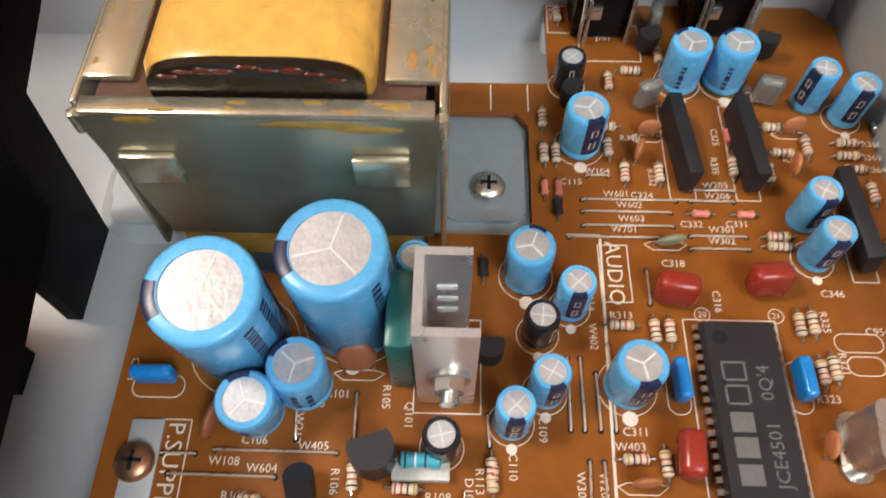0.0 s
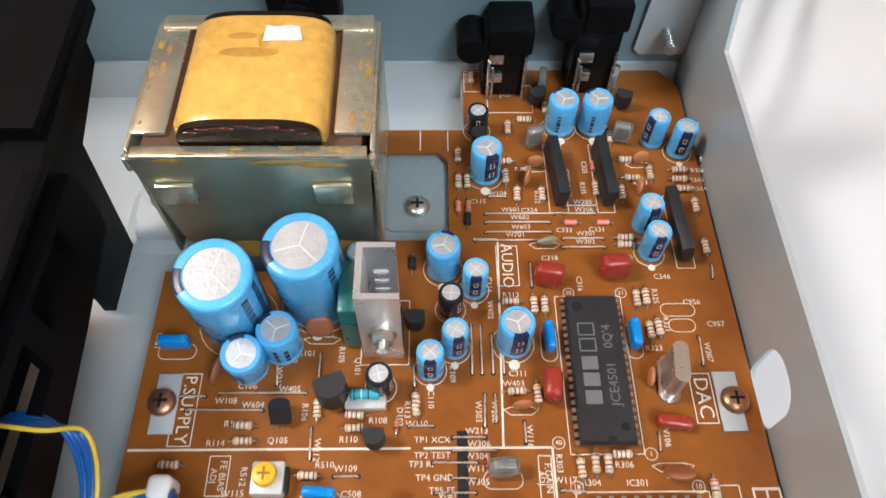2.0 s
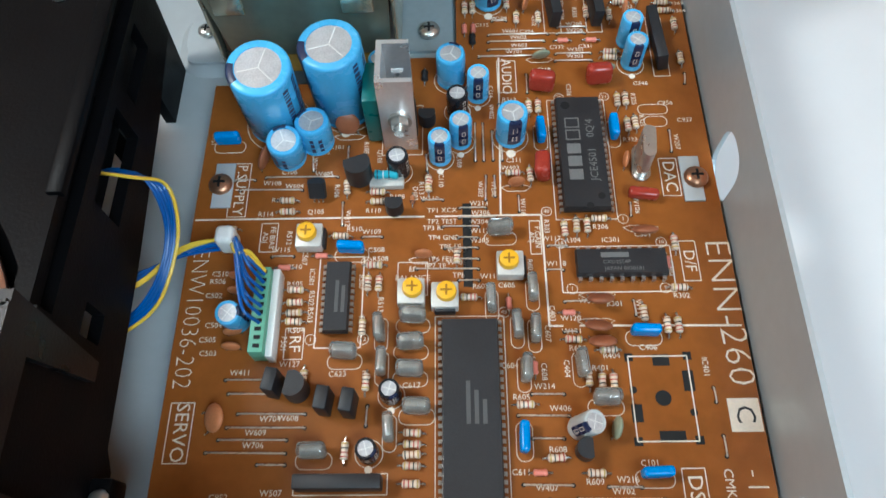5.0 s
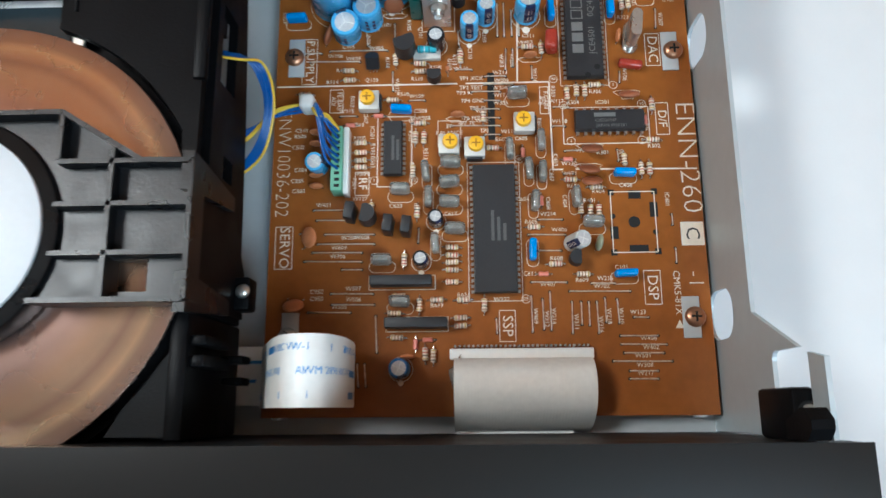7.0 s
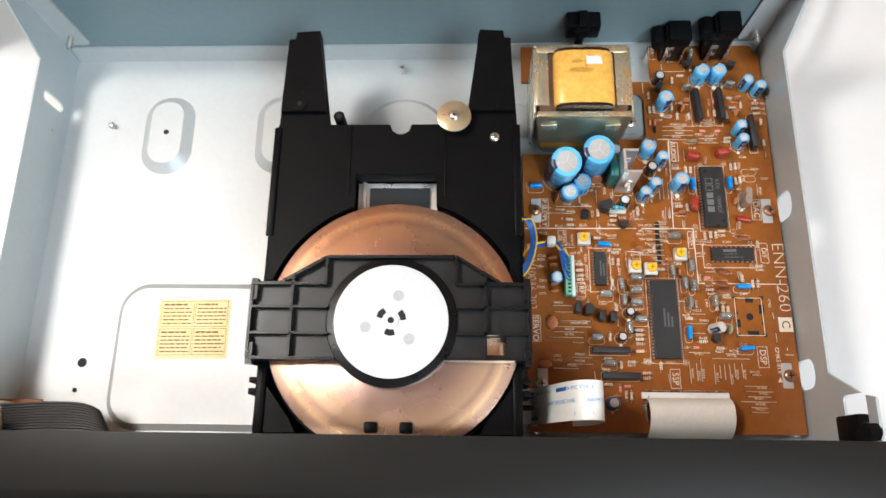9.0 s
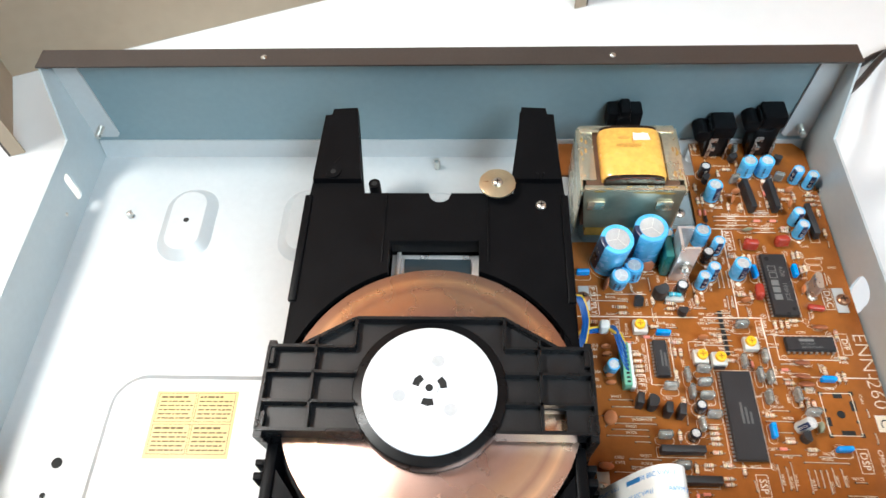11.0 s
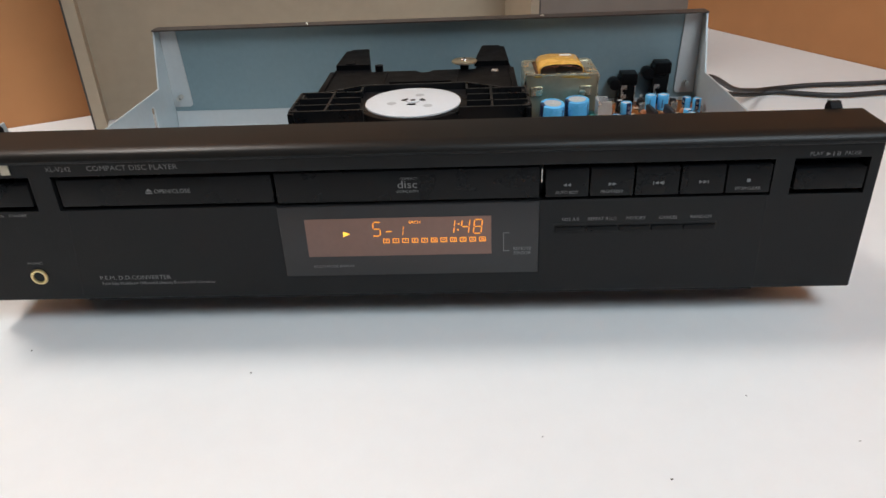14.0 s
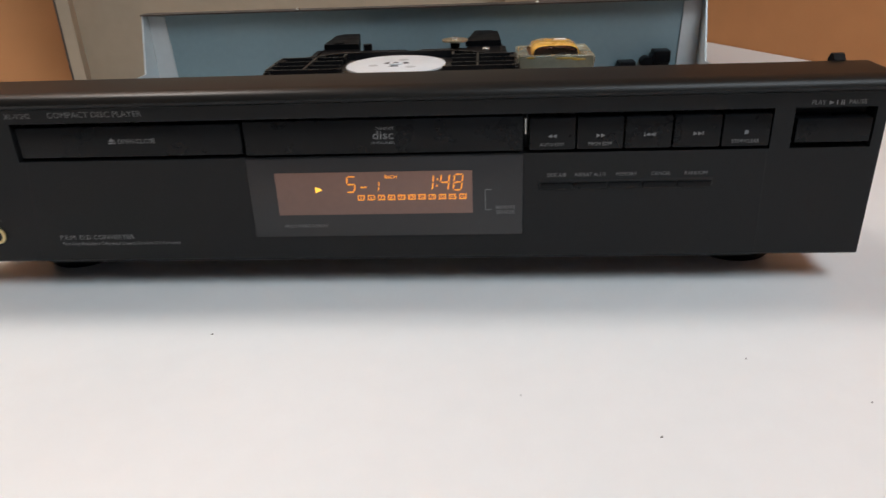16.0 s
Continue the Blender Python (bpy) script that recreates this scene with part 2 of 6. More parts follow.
def box(bm, x0, x1, y0, y1, z0, z1, bev=0.0, seg=2):
    r = bmesh.ops.create_cube(bm, size=1, matrix=Matrix.Translation(((x0 + x1) / 2, (y0 + y1) / 2, (z0 + z1) / 2)) @ Matrix.Diagonal((abs(x1 - x0), abs(y1 - y0), abs(z1 - z0), 1)))
    if bev:
        es = list({e for v in r["verts"] for e in v.link_edges})
        bmesh.ops.bevel(bm, geom=es, offset=bev, segments=seg, affect="EDGES", profile=0.5)
    return bm


def cyl(bm, c, r, h, axis="z", seg=24, r2=None, bev=0.0):
    turn = {"z": Matrix(), "x": Matrix.Rotation(radians(90), 4, "Y"), "y": Matrix.Rotation(radians(-90), 4, "X")}[axis]
    m = Matrix.Translation(c) @ turn @ Matrix.Translation((0, 0, h / 2))
    q = bmesh.ops.create_cone(bm, cap_ends=True, segments=seg, radius1=r, radius2=r if r2 is None else r2, depth=h, matrix=m)
    if bev:
        es = [e for e in {e for v in q["verts"] for e in v.link_edges} if any(len(f.verts) > 4 for f in e.link_faces)]
        bmesh.ops.bevel(bm, geom=es, offset=bev, segments=2, affect="EDGES", profile=0.5)
    return bm


def ball(bm, c, rx, ry, rz, u=12, v=8):
    bmesh.ops.create_uvsphere(bm, u_segments=u, v_segments=v, radius=1, matrix=Matrix.Translation(c) @ Matrix.Diagonal((rx, ry, rz, 1)))
    return bm


def prism(bm, pts, a0, a1, axis="z"):
    put = {"z": lambda p, a: (p[0], p[1], a), "x": lambda p, a: (a, p[0], p[1]), "y": lambda p, a: (p[0], a, p[1])}[axis]
    lo, hi = [bm.verts.new(put(p, a0)) for p in pts], [bm.verts.new(put(p, a1)) for p in pts]
    bm.faces.new(lo[::-1]), bm.faces.new(hi)
    for i in range(len(pts)):
        j = (i + 1) % len(pts)
        bm.faces.new((lo[i], lo[j], hi[j], hi[i]))
    return bm


def frustum(bm, low, high, z0, z1):
    """A raised pad: the low outline at z0 runs up to the high outline at z1."""
    lo, hi = [bm.verts.new((*p, z0)) for p in low], [bm.verts.new((*p, z1)) for p in high]
    bm.faces.new(hi)
    for i in range(len(low)):
        j = (i + 1) % len(low)
        bm.faces.new((lo[i], lo[j], hi[j], hi[i]))
    return bm


def rounded(x0, x1, y0, y1, r, n=6):
    pts = []
    for cx, cy, a0 in ((x1 - r, y1 - r, 0), (x0 + r, y1 - r, 90), (x0 + r, y0 + r, 180), (x1 - r, y0 + r, 270)):
        for k in range(n + 1):
            a = radians(a0 + 90 * k / n)
            pts.append((cx + r * math.cos(a), cy + r * math.sin(a)))
    return pts


def ring(cx, cy, r, n=36, a0=0, a1=360):
    return [(cx + r * math.cos(radians(a0 + (a1 - a0) * k / n)), cy + r * math.sin(radians(a0 + (a1 - a0) * k / n))) for k in range(n if a1 - a0 == 360 else n + 1)]


def smoothed(pts, n=6):
    """Catmull-Rom through the points."""
    p = [Vector(q) for q in pts]
    p = [2 * p[0] - p[1]] + p + [2 * p[-1] - p[-2]]
    out = []
    for i in range(1, len(p) - 2):
        for k in range(n):
            t = k / n
            out.append(0.5 * (2 * p[i] + (p[i + 1] - p[i - 1]) * t + (2 * p[i - 1] - 5 * p[i] + 4 * p[i + 1] - p[i + 2]) * t * t + (3 * p[i] - p[i - 1] - 3 * p[i + 1] + p[i + 2]) * t**3))
    return out + [p[-2]]


def tube(bm, pts, r, seg=8):
    pts = [Vector(p) for p in pts]
    last, up = None, Vector((0.13, 0.21, 1))
    for i, p in enumerate(pts):
        d = (pts[min(i + 1, len(pts) - 1)] - pts[max(i - 1, 0)]).normalized()
        s = d.cross(up)
        if s.length < 1e-4:
            s = d.cross(Vector((1, 0, 0)))
        s.normalize()
        q = s.cross(d)
        loop = [bm.verts.new(p + r * (math.cos(2 * math.pi * k / seg) * s + math.sin(2 * math.pi * k / seg) * q)) for k in range(seg)]
        if last:
            for k in range(seg):
                bm.faces.new((last[k], last[(k + 1) % seg], loop[(k + 1) % seg], loop[k]))
        else:
            bm.faces.new(loop[::-1])
        last = loop
    bm.faces.new(last)
    return bm


def sheet(bm, pts, w0, w1, thick, axis="x"):
    """A bent strip: a polyline of (a, z), swept from w0 to w1 along axis, with thickness."""
    n = len(pts)
    off = []
    for i in range(n):
        a, b = Vector(pts[max(i - 1, 0)]), Vector(pts[min(i + 1, n - 1)])
        d = (b - a).normalized()
        off.append((pts[i][0] - d.y * thick, pts[i][1] + d.x * thick))
    return prism(bm, list(pts) + off[::-1], w0, w1, axis) if n < 3 else strip(bm, pts, off, w0, w1, axis)


def strip(bm, a, b, w0, w1, axis):
    put = {"x": lambda p, w: (w, p[0], p[1]), "y": lambda p, w: (p[0], w, p[1])}[axis]
    rows = [[bm.verts.new(put(p, w)) for p in s] for s, w in ((a, w0), (a, w1), (b, w1), (b, w0))]
    for i in range(len(a) - 1):
        for k in range(4):
            u, v = rows[k], rows[(k + 1) % 4]
            bm.faces.new((u[i], v[i], v[i + 1], u[i + 1]))
    for i in (0, -1):
        bm.faces.new([r[i] for r in rows])
    return bm


def mesh_of(name, bm, material, smooth=True):
    bmesh.ops.recalc_face_normals(bm, faces=bm.faces[:])
    me = bpy.data.meshes.new(name)
    for v in bm.verts:
        v.co *= MM
    bm.to_mesh(me)
    bm.free()
    me.materials.append(material)
    if smooth:
        me.shade_smooth()
        me.set_sharp_from_angle(angle=radians(38))
    return me


def part(name, bm, material, parent, label="", smooth=True):
    ob = new(name, mesh_of(name, bm, material, smooth))
    ob.parent = parent
    if label:
        tagged(ob, label)
    return ob


def thing(name, at, label, category, group="", rz=0.0, kind=""):
    ob = new(name)
    ob.empty_display_size = 0.005
    ob.matrix_world = pose(at[0] * MM, at[1] * MM, at[2] * MM, 0, 0, rz)
    return tagged(ob, label, category, group, kind)


def setting(name, bm, material, label, category, smooth=True):
    return tagged(new(name, mesh_of(name, bm, material, smooth)), label, category, "", "structure")


def bm_new():
    return bmesh.new()


def text(name, s, size, material, parent, at, rz=0.0, rx=0.0, align="CENTER", thick=0.0, squeeze=1.0, bold=0.0):
    """Lettering as a mesh part: size is the capitals' height in mm."""
    cu = bpy.data.curves.new(name, "FONT")
    cu.body, cu.size, cu.align_x, cu.align_y, cu.extrude, cu.offset, cu.resolution_u = s, size * 1.37 * MM, align, "CENTER", thick * MM, bold * MM, 2
    tmp = new("tmp", cu)
    bpy.context.view_layer.update()
    me = bpy.data.meshes.new_from_object(tmp.evaluated_get(bpy.context.evaluated_depsgraph_get()))
    bpy.data.objects.remove(tmp)
    me.materials.clear()
    me.materials.append(material)
    ob = new(name, me)
    ob.parent = parent
    ob.matrix_basis = pose(at[0] * MM, at[1] * MM, at[2] * MM, rx, 0, rz) @ Matrix.Diagonal((squeeze, 1, 1, 1))
    return ob

# ---- the room: table and walls ----
ROOM = 27.0
CORNER = (330, 716)


def room_wall(name, length, label):
    b = bm_new()
    box(b, 0, length, 0, 120, -760, 2400)
    ob = setting(name, b, WALL if "orange" in label else PLAIN, label, "wall", False)
    return ob


def room_at(u, v, z=0.0, turn=0.0):
    """A place in the room: u mm along the back wall to the left of the corner, v mm out from it."""
    a = radians(ROOM)
    return pose((CORNER[0] - u * math.cos(a) + v * math.sin(a)) * MM, (CORNER[1] - u * math.sin(a) - v * math.cos(a)) * MM, z * MM, 0, 0, ROOM + turn)


w = room_wall("wall_back", 2860, "orange-tan painted wall behind the table")
w.matrix_world = room_at(3280, 0)
# Corner stretch of the back wall, coloured darker than the rest
w = room_wall("wall_back_corner", 540, "dark grey-brown wall in the room corner")
w.data.materials[0] = CORNERWALL
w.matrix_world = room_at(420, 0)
w = room_wall("wall_side", 3000, "orange-tan painted wall along the table end")
w.matrix_world = room_at(0, 0, 0, -90)
w = room_wall("wall_far", 3000, "plain pale wall of the room")
w.matrix_world = room_at(3280, 3000, 0, 90)
b = bm_new()
box(b, 0, 3600, -120, 0, -760, 300), box(b, 0, 3600, -120, 0, 2000, 2400), box(b, 0, 1500, -120, 0, 300, 2000), box(b, 2900, 3600, -120, 0, 300, 2000)
w = setting("wall_window", b, PLAIN, "plain pale wall with a window opening", "wall", False)
w.matrix_world = room_at(3400, 3000)
b = bm_new()
box(b, -120, 3500, -3120, 120, -800, -760)
w = setting("floor", b, mat("grey_floor", (0.3, 0.28, 0.26), 0.6, 0, 0.1, 5), "plain grey room floor", "floor", False)
w.matrix_world = room_at(3400, 0)
b = bm_new()
box(b, -120, 3500, -3120, 120, 1780, 1820)
w = setting("ceiling", b, PLAIN, "plain white room ceiling", "ceiling", False)
w.matrix_world = room_at(3400, 0)

b = bm_new()
box(b, 0, 1900, -1300, 0, -28, 0, 1.5)
tb = setting("table_top", b, TABLE, "white laminate table top with a few specks", "table")
tb.matrix_world = room_at(1901, 1)
for i, (x, y, r) in enumerate(((106.5, -109.4, 0.55), (-72.8, -42, 0.5), (150, -62, 0.4), (60, -86, 0.35), (185, -90, 0.35), (-190, -22, 0.5), (60, -150, 0.4))):
    s = thing("speck", (x, y, 0), "tiny dark speck of dirt on the white table", "speck", "specks on the table")
    part("crumb", ball(bm_new(), (0, 0, r * 0.3), r, r * 0.8, r * 0.45, 8, 6), DIRT, s)

dark_box = thing("equipment_case", (-284, 80, 0), "dark brown low equipment case lying on the table", "case", rz=38)
part("shell", box(bm_new(), -260, 0, -60, 60, 4, 52, 2), DARKEDGE, dark_box)
for x in (-240, -20):
    part("foot", box(bm_new(), x - 8, x + 8, -50, -34, 0, 4, 1), CABLE, dark_box), part("foot", box(bm_new(), x - 8, x + 8, 34, 50, 0, 4, 1), CABLE, dark_box)

# ---- the removed cover, standing behind ----
cover = thing("player_cover", (-320, 353, 0), "removed steel player cover standing upright, grey inside", "cover", rz=20.9)
b = bm_new()
box(b, 0, 420, -1.2, 0, 0.3, 275)
part("top_panel", b, COVERIN, cover, smooth=False)
for name, x0, x1 in (("side_flap", 0, 1.2), ("side_flap", 418.8, 420)):
    part(name, box(bm_new(), x0, x1, -81, -1.2, 0.3, 275), COVERIN, cover, smooth=False)
part("folded_edge", box(bm_new(), 0, 9, -82.4, -81, 0.3, 275), COVERIN, cover)
part("folded_edge", box(bm_new(), 411, 420, -82.4, -81, 0.3, 275), COVERIN, cover)
part("dark_edge", box(bm_new(), -1.6, 0, -82.4, 0, 0.3, 275), DARKEDGE, cover, "dark brown coated outer skin")
part("dark_edge", box(bm_new(), 420, 421.6, -82.4, 0, 0.3, 275), DARKEDGE, cover, "dark brown coated outer skin")

# ---- chassis ----
chassis = thing("chassis", (0, 0, 0), "open galvanised steel player chassis with bent side walls", "chassis")
b = bm_new()
box(b, -209.5, 209.5, 8, 258, 22.8, 24)
part("floor_plate", b, STEEL, chassis, "pale steel floor plate with pressed pads")


def carve(ob, holes):
    """Cuts the closed shapes in holes (in millimetres) out of a part."""
    bmesh.ops.recalc_face_normals(holes, faces=holes.faces[:])
    hm = bpy.data.meshes.new("cut")
    for v in holes.verts:
        v.co *= MM
    holes.to_mesh(hm)
    holes.free()
    cut = new("cut", hm)
    md = ob.modifiers.new("openings", "BOOLEAN")
    md.operation, md.object, md.solver = "DIFFERENCE", cut, "EXACT"
    bpy.context.view_layer.update()
    flat = bpy.data.meshes.new_from_object(ob.evaluated_get(bpy.context.evaluated_depsgraph_get()))
    ob.modifiers.clear()
    ob.data = flat
    bpy.data.objects.remove(cut)


SIDE_OUTLINE = [(26, 24), (258, 24), (258, 102), (249, 102), (235, 61), (58.5, 60.5), (46, 88), (44, 98), (26, 98)]


for name, x0, x1 in (("side_wall", -210.7, -209.5), ("side_wall", 209.5, 210.7)):
    me_bm = prism(bm_new(), SIDE_OUTLINE, x0, x1, "x")
    sw = part(name, me_bm, SIDEST, chassis, smooth=False)
    # real openings through the wall
    holes = bm_new()
    if x0 > 0:
        prism(holes, rounded(144.9, 160.1, 27.5, 47.5, 6.4), x0 - 3, x1 + 3, "x")
        prism(holes, rounded(53.2, 68.4, 27.5, 47.5, 6.4), x0 - 3, x1 + 3, "x")
        prism(holes, rounded(30, 47.0, 71, 90.5, 2.4, 4), x0 - 3, x1 + 3, "x")
    else:
        prism(holes, rounded(214, 220, 32, 52, 2.9), x0 - 3, x1 + 3, "x")
        prism(holes, rounded(30, 47.0, 71, 90.5, 2.4, 4), x0 - 3, x1 + 3, "x")
    carve(sw, holes)
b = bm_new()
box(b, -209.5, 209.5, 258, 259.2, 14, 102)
part("back_wall", b, BACKIN, chassis, "steel back wall with blue-grey shade in its colour", False)
b = bm_new()
box(b, -211, 211, 247.5, 260.4, 102, 103)
box(b, -211, 211, 259.2, 260.4, 14, 102)
part("top_flange", b, DARKEDGE, chassis, "dark coated folded top edge")
b = bm_new()
prism(b, [(258, 24), (258, 36), (257, 36), (255, 26), (254.6, 24)], -209, 209, "x")
part("floor_lip", b, STEEL, chassis)
for sx in (-1, 1):
    b = bm_new()
    prism(b, [(sx * 209.3, 40), (sx * 196, 40), (sx * 194, 42), (sx * 196.5, 100), (sx * 209.3, 101.5)], 256.6, 257.8, "y")
    part("corner_gusset", b, STEEL, chassis)
    b = bm_new()
    cyl(b, (sx * 202, 248.5, 48.5), 1.6, 8.5, "y", 12)
    for k in range(8):
        cyl(b, (sx * 202, 249 + k, 48.5), 1.85, 0.45, "y", 12)
    part("gusset_screw", b, SCREW, chassis)
for x in (-91, 88):
    part("flange_screw", ball(bm_new(), (x, 253.5, 103.2), 1.7, 1.7, 0.9), SCREW, chassis)
cyl(b := bm_new(), (-4, 246, 24), 1.8, 7, "z", 12)
part("floor_stud", b, SCREW, chassis)
# pressed pads in the floor plate
b = bm_new()
frustum(b, rounded(-161, -130.5, 178, 229, 14.5, 8), rounded(-155.5, -136, 183.5, 223.5, 9.3, 8), 24, 28.6)
part("pressed_pad", b, STEEL, chassis)
part("pad_hole", cyl(bm_new(), (-145.5, 203.5, 28.3), 1.6, 0.45, "z", 14), RECESS, chassis)
b = bm_new()
frustum(b, rounded(-92, -61, 178, 229, 14.5, 8), rounded(-86.5, -66.5, 183.5, 223.5, 9.3, 8), 24, 28.6)
part("pressed_pad", b, STEEL, chassis)
b = bm_new()
frustum(b, rounded(-160, 40, 29.5, 110.5, 17, 8), rounded(-156.6, 36.6, 33, 107.2, 14, 8), 24, 27.0)
part("pressed_pad", b, STEEL, chassis)
b = bm_new()
frustum(b, ring(-2, 199, 28), ring(-2, 199, 25), 24, 26.5)
part("pressed_pad", b, STEEL, chassis)
part("floor_hole", cyl(bm_new(), (-176.7, 65.5, 24.02), 2.6, 0.3, "z", 18), RECESS, chassis)
part("floor_hole", cyl(bm_new(), (-178.5, 50.5, 24.02), 1.3, 0.3, "z", 14), RECESS, chassis)
b = bm_new()
box(b, -182, -179, 207.6, 210.4, 24, 28.5, 0.4)
part("bent_tab", b, SCREW, chassis)
for y, z in ((222, 33), (232, 36)):
    part("wall_rivet", ball(bm_new(), (209.4, y, z), 0.8, 1.7, 1.7), SCREW, chassis)
part("wall_rivet", ball(bm_new(), (-209.4, 200, 38), 0.6, 1.2, 1.2), SCREW, chassis)
for sx in (-172, 176):
    for y in (44, 225):
        f = part("foot", cyl(bm_new(), (sx, y, 0), 19, 14.5, "z", 32, 21, 1), BLACK, chassis, "round black plastic foot")
part("foot_riser", box(bm_new(), -200, 200, 30, 250, 14.5, 22.8), DARKEDGE, chassis)

label = thing("warning_label", (-115.7, 84.3, 27.0), "yellow paper warning label with four text blocks", "label", rz=0.7)
part("paper", box(bm_new(), -20.2, 20.2, -16.6, 16.6, 0, 0.12), LABEL, label)
for i in range(2):
    for j in range(2):
        x0, y0 = -18.8 + 19.2 * i, -14.6 + 15.6 * j
        b = bm_new()
        for a in ((x0, x0 + 0.25, y0, y0 + 14.6), (x0 + 18.2, x0 + 18.45, y0, y0 + 14.6), (x0, x0 + 18.4, y0, y0 + 0.25), (x0, x0 + 18.4, y0 + 14.4, y0 + 14.65)):
            box(b, *a, 0.12, 0.16)
        part("frame_line", b, LABINK, label)
        for k in range(6):
            b = bm_new()
            x = x0 + 1.2
            while x < x0 + 16.5 - 4 * (k == 5):
                l = random.uniform(1.2, 3.6)
                box(b, x, min(x + l, x0 + 17.4), y0 + 1.6 + 2.1 * k, y0 + 2.35 + 2.1 * k + 0.35 * (k == 5), 0.12, 0.16)
                x += l + 0.5
            tagged(part("text_bar", b, LABINK, label), kind="stuff")

# ---- front panel ----
panel = thing("front_panel", (0, 0, 0), "black plastic disc player front panel with display and buttons", "front panel")
FULL = [(25.5, 98), (2, 97.6), (-2.5, 96.8), (-4.2, 95.2), (-4.5, 94), (-3.8, 92.6), (0, 91), (0, 17), (1, 16), (25.5, 16)]
fascia = part("fascia", prism(bm_new(), FULL, -217.5, 217.5, "x"), PANEL, panel)
slots = bm_new()
for x0, x1 in ((-206, -177), (-166.5, 170.8), (179.3, 213)):
    box(slots, x0, x1, -6, 9, 66.8, 84.6)
carve(fascia, slots)
b = bm_new()
sheet(b, [(25.7, 98.6), (2, 98.25), (-2.8, 97.4), (-4.8, 95.5), (-5.15, 94.1)], -217.6, 217.6, -0.25, "x")
part("top_trim", b, PANELTOP, panel, "semi-gloss black rounded top edge")
FACE = 90.0


def face_text(s, size, x, z, m=PRINT, y=-0.12, squeeze=1.0, align="CENTER"):
    return text("printed_text", s, size, m, panel, (x, y, z), 0, FACE, align, 0, squeeze)


def key(name, x0, x1, z0, z1, y0, y1, parent=None, m=GLOSSBLK, bev=0.7):
    return part(name, box(bm_new(), x0, x1, y0, y1, z0, z1, bev), m, parent or panel)


key("tray_button", -164.8, -61.2, 68.4, 82.6, 0.6, 8.8)
key("tray_door", -59.8, 64.6, 67.8, 83.4, 0.2, 8.8)
for i in range(5):
    key("control_button", 67.2 + 20.7 * i, 87.3 + 20.7 * i, 68.2, 82.4, -0.4, 8.8)
# Bright metal strip put in for the light showing in this gap
part("light_slit", box(bm_new(), 65.5, 65.9, 1.6, 2.6, 75, 82), SCREW, panel, "thin bright strip standing in for light in the gap")
key("power_button", -204.8, -178.2, 69.6, 81, -0.6, 8.8)
key("play_button", 180.5, 211.8, 69.4, 80, -0.8, 8.8)
key("button_slot", 71.4, 148.6, 49.6, 54.4, -0.15, 0.6, m=RECESS, bev=0.1)
for i in range(5):
    key("small_button", 72.2 + 15.2 * i, 86.9 + 15.2 * i, 50.1, 52.9, -1.1, 0.4, bev=0.4)
key("display_cover", -60.5, 64.6, 28.2, 66.4, -0.8, 0.5, m=SMOKE, bev=0.3)
dw = key("display_window", -48, 41.9, 39.2, 59.7, -1.0, 0.2, m=VFD, bev=0.1)
for x0, z0, x1, z1 in ((-163.5, 66.5, -169, 17.2), (169.8, 66.3, 171, 17.2)):
    b = bm_new()
    prism(b, [(x0, z0), (x0 + 0.5, z0), (x1 + 0.5, z1), (x1, z1)], -0.08, 0.2, "y")
    part("seam_line", b, RECESS, panel)
b = bm_new()
for a in ((-166.2, 170.6, 15.9, 16.4),):
    box(b, a[0], a[1], -0.1, 0.3, a[2], a[3])
part("seam_line", b, RECESS, panel)
# printing
face_text("XL-V242", 2.5, -167.5, 88.2, align="LEFT")
face_text("COMPACT DISC PLAYER", 2.7, -147.6, 88.3, squeeze=1.08, align="LEFT")
face_text("OPEN/CLOSE", 2.2, -109.5, 75.6, PRINT, 0.45)
b = bm_new()
prism(b, [(-122.4, 75.8), (-119.2, 75.8), (-120.8, 77.3)], 0.4, 0.5, "y"), box(b, -122.4, -119.2, 0.4, 0.5, 74.7, 75.3)
part("eject_mark", b, PRINT, panel)
face_text("COMPACT", 1.3, 3.6, 79.2, PRINT, 0.08, 0.95)
face_text("disc", 4.0, 2.8, 76.2, PRINT, 0.08, 1.15)
face_text("DIGITAL AUDIO", 1.2, 2.8, 72.8, PRINT, 0.08, 0.9)
face_text("PHONES", 1.5, -188, 38.2)
face_text("P.E.M. D.D.CONVERTER", 2.4, -157.2, 28.8, PRINT, -0.12, 1.08, "LEFT")
face_text("Pulse Edge Modulation Differential Linearity Errorless D/A Converter", 1.8, -156.6, 25.6, PRINT, -0.12, 0.84, "LEFT")
face_text("MULTI MODE DISPLAY", 1.5, -36.0, 33.6, PRINT, -0.9)
face_text("REMOTE", 1.7, 56.8, 41.6, PRINT, -0.9)
face_text("SENSOR", 1.7, 56.8, 39.2, PRINT, -0.9)
b = bm_new()
box(b, 47.6, 47.9, -0.9, -0.8, 40.5, 50.5), box(b, 47.6, 50.5, -0.9, -0.8, 50.2, 50.5), box(b, 47.6, 50.5, -0.9, -0.8, 40.5, 40.8)
part("sensor_bracket", b, PRINT, panel)
for x, s in ((79.6, "SIDE A/B"), (94.6, "REPEAT ALL/1"), (110.4, "MEMORY"), (125.6, "CANCEL"), (140.8, "RANDOM")):
    face_text(s, 1.75, x, 56.4, PRINT, -0.12, 0.95)
for x, s in ((77.2, "AUTO EDIT"), (98, "PRGM EDIT"), (160, "STOP/CLEAR")):
    face_text(s, 1.6, x, 70.6, PRINT, -0.5, 0.95)
face_text("PLAY", 1.9, 188.2, 86.6)
face_text("PAUSE", 1.9, 204.2, 86.6)
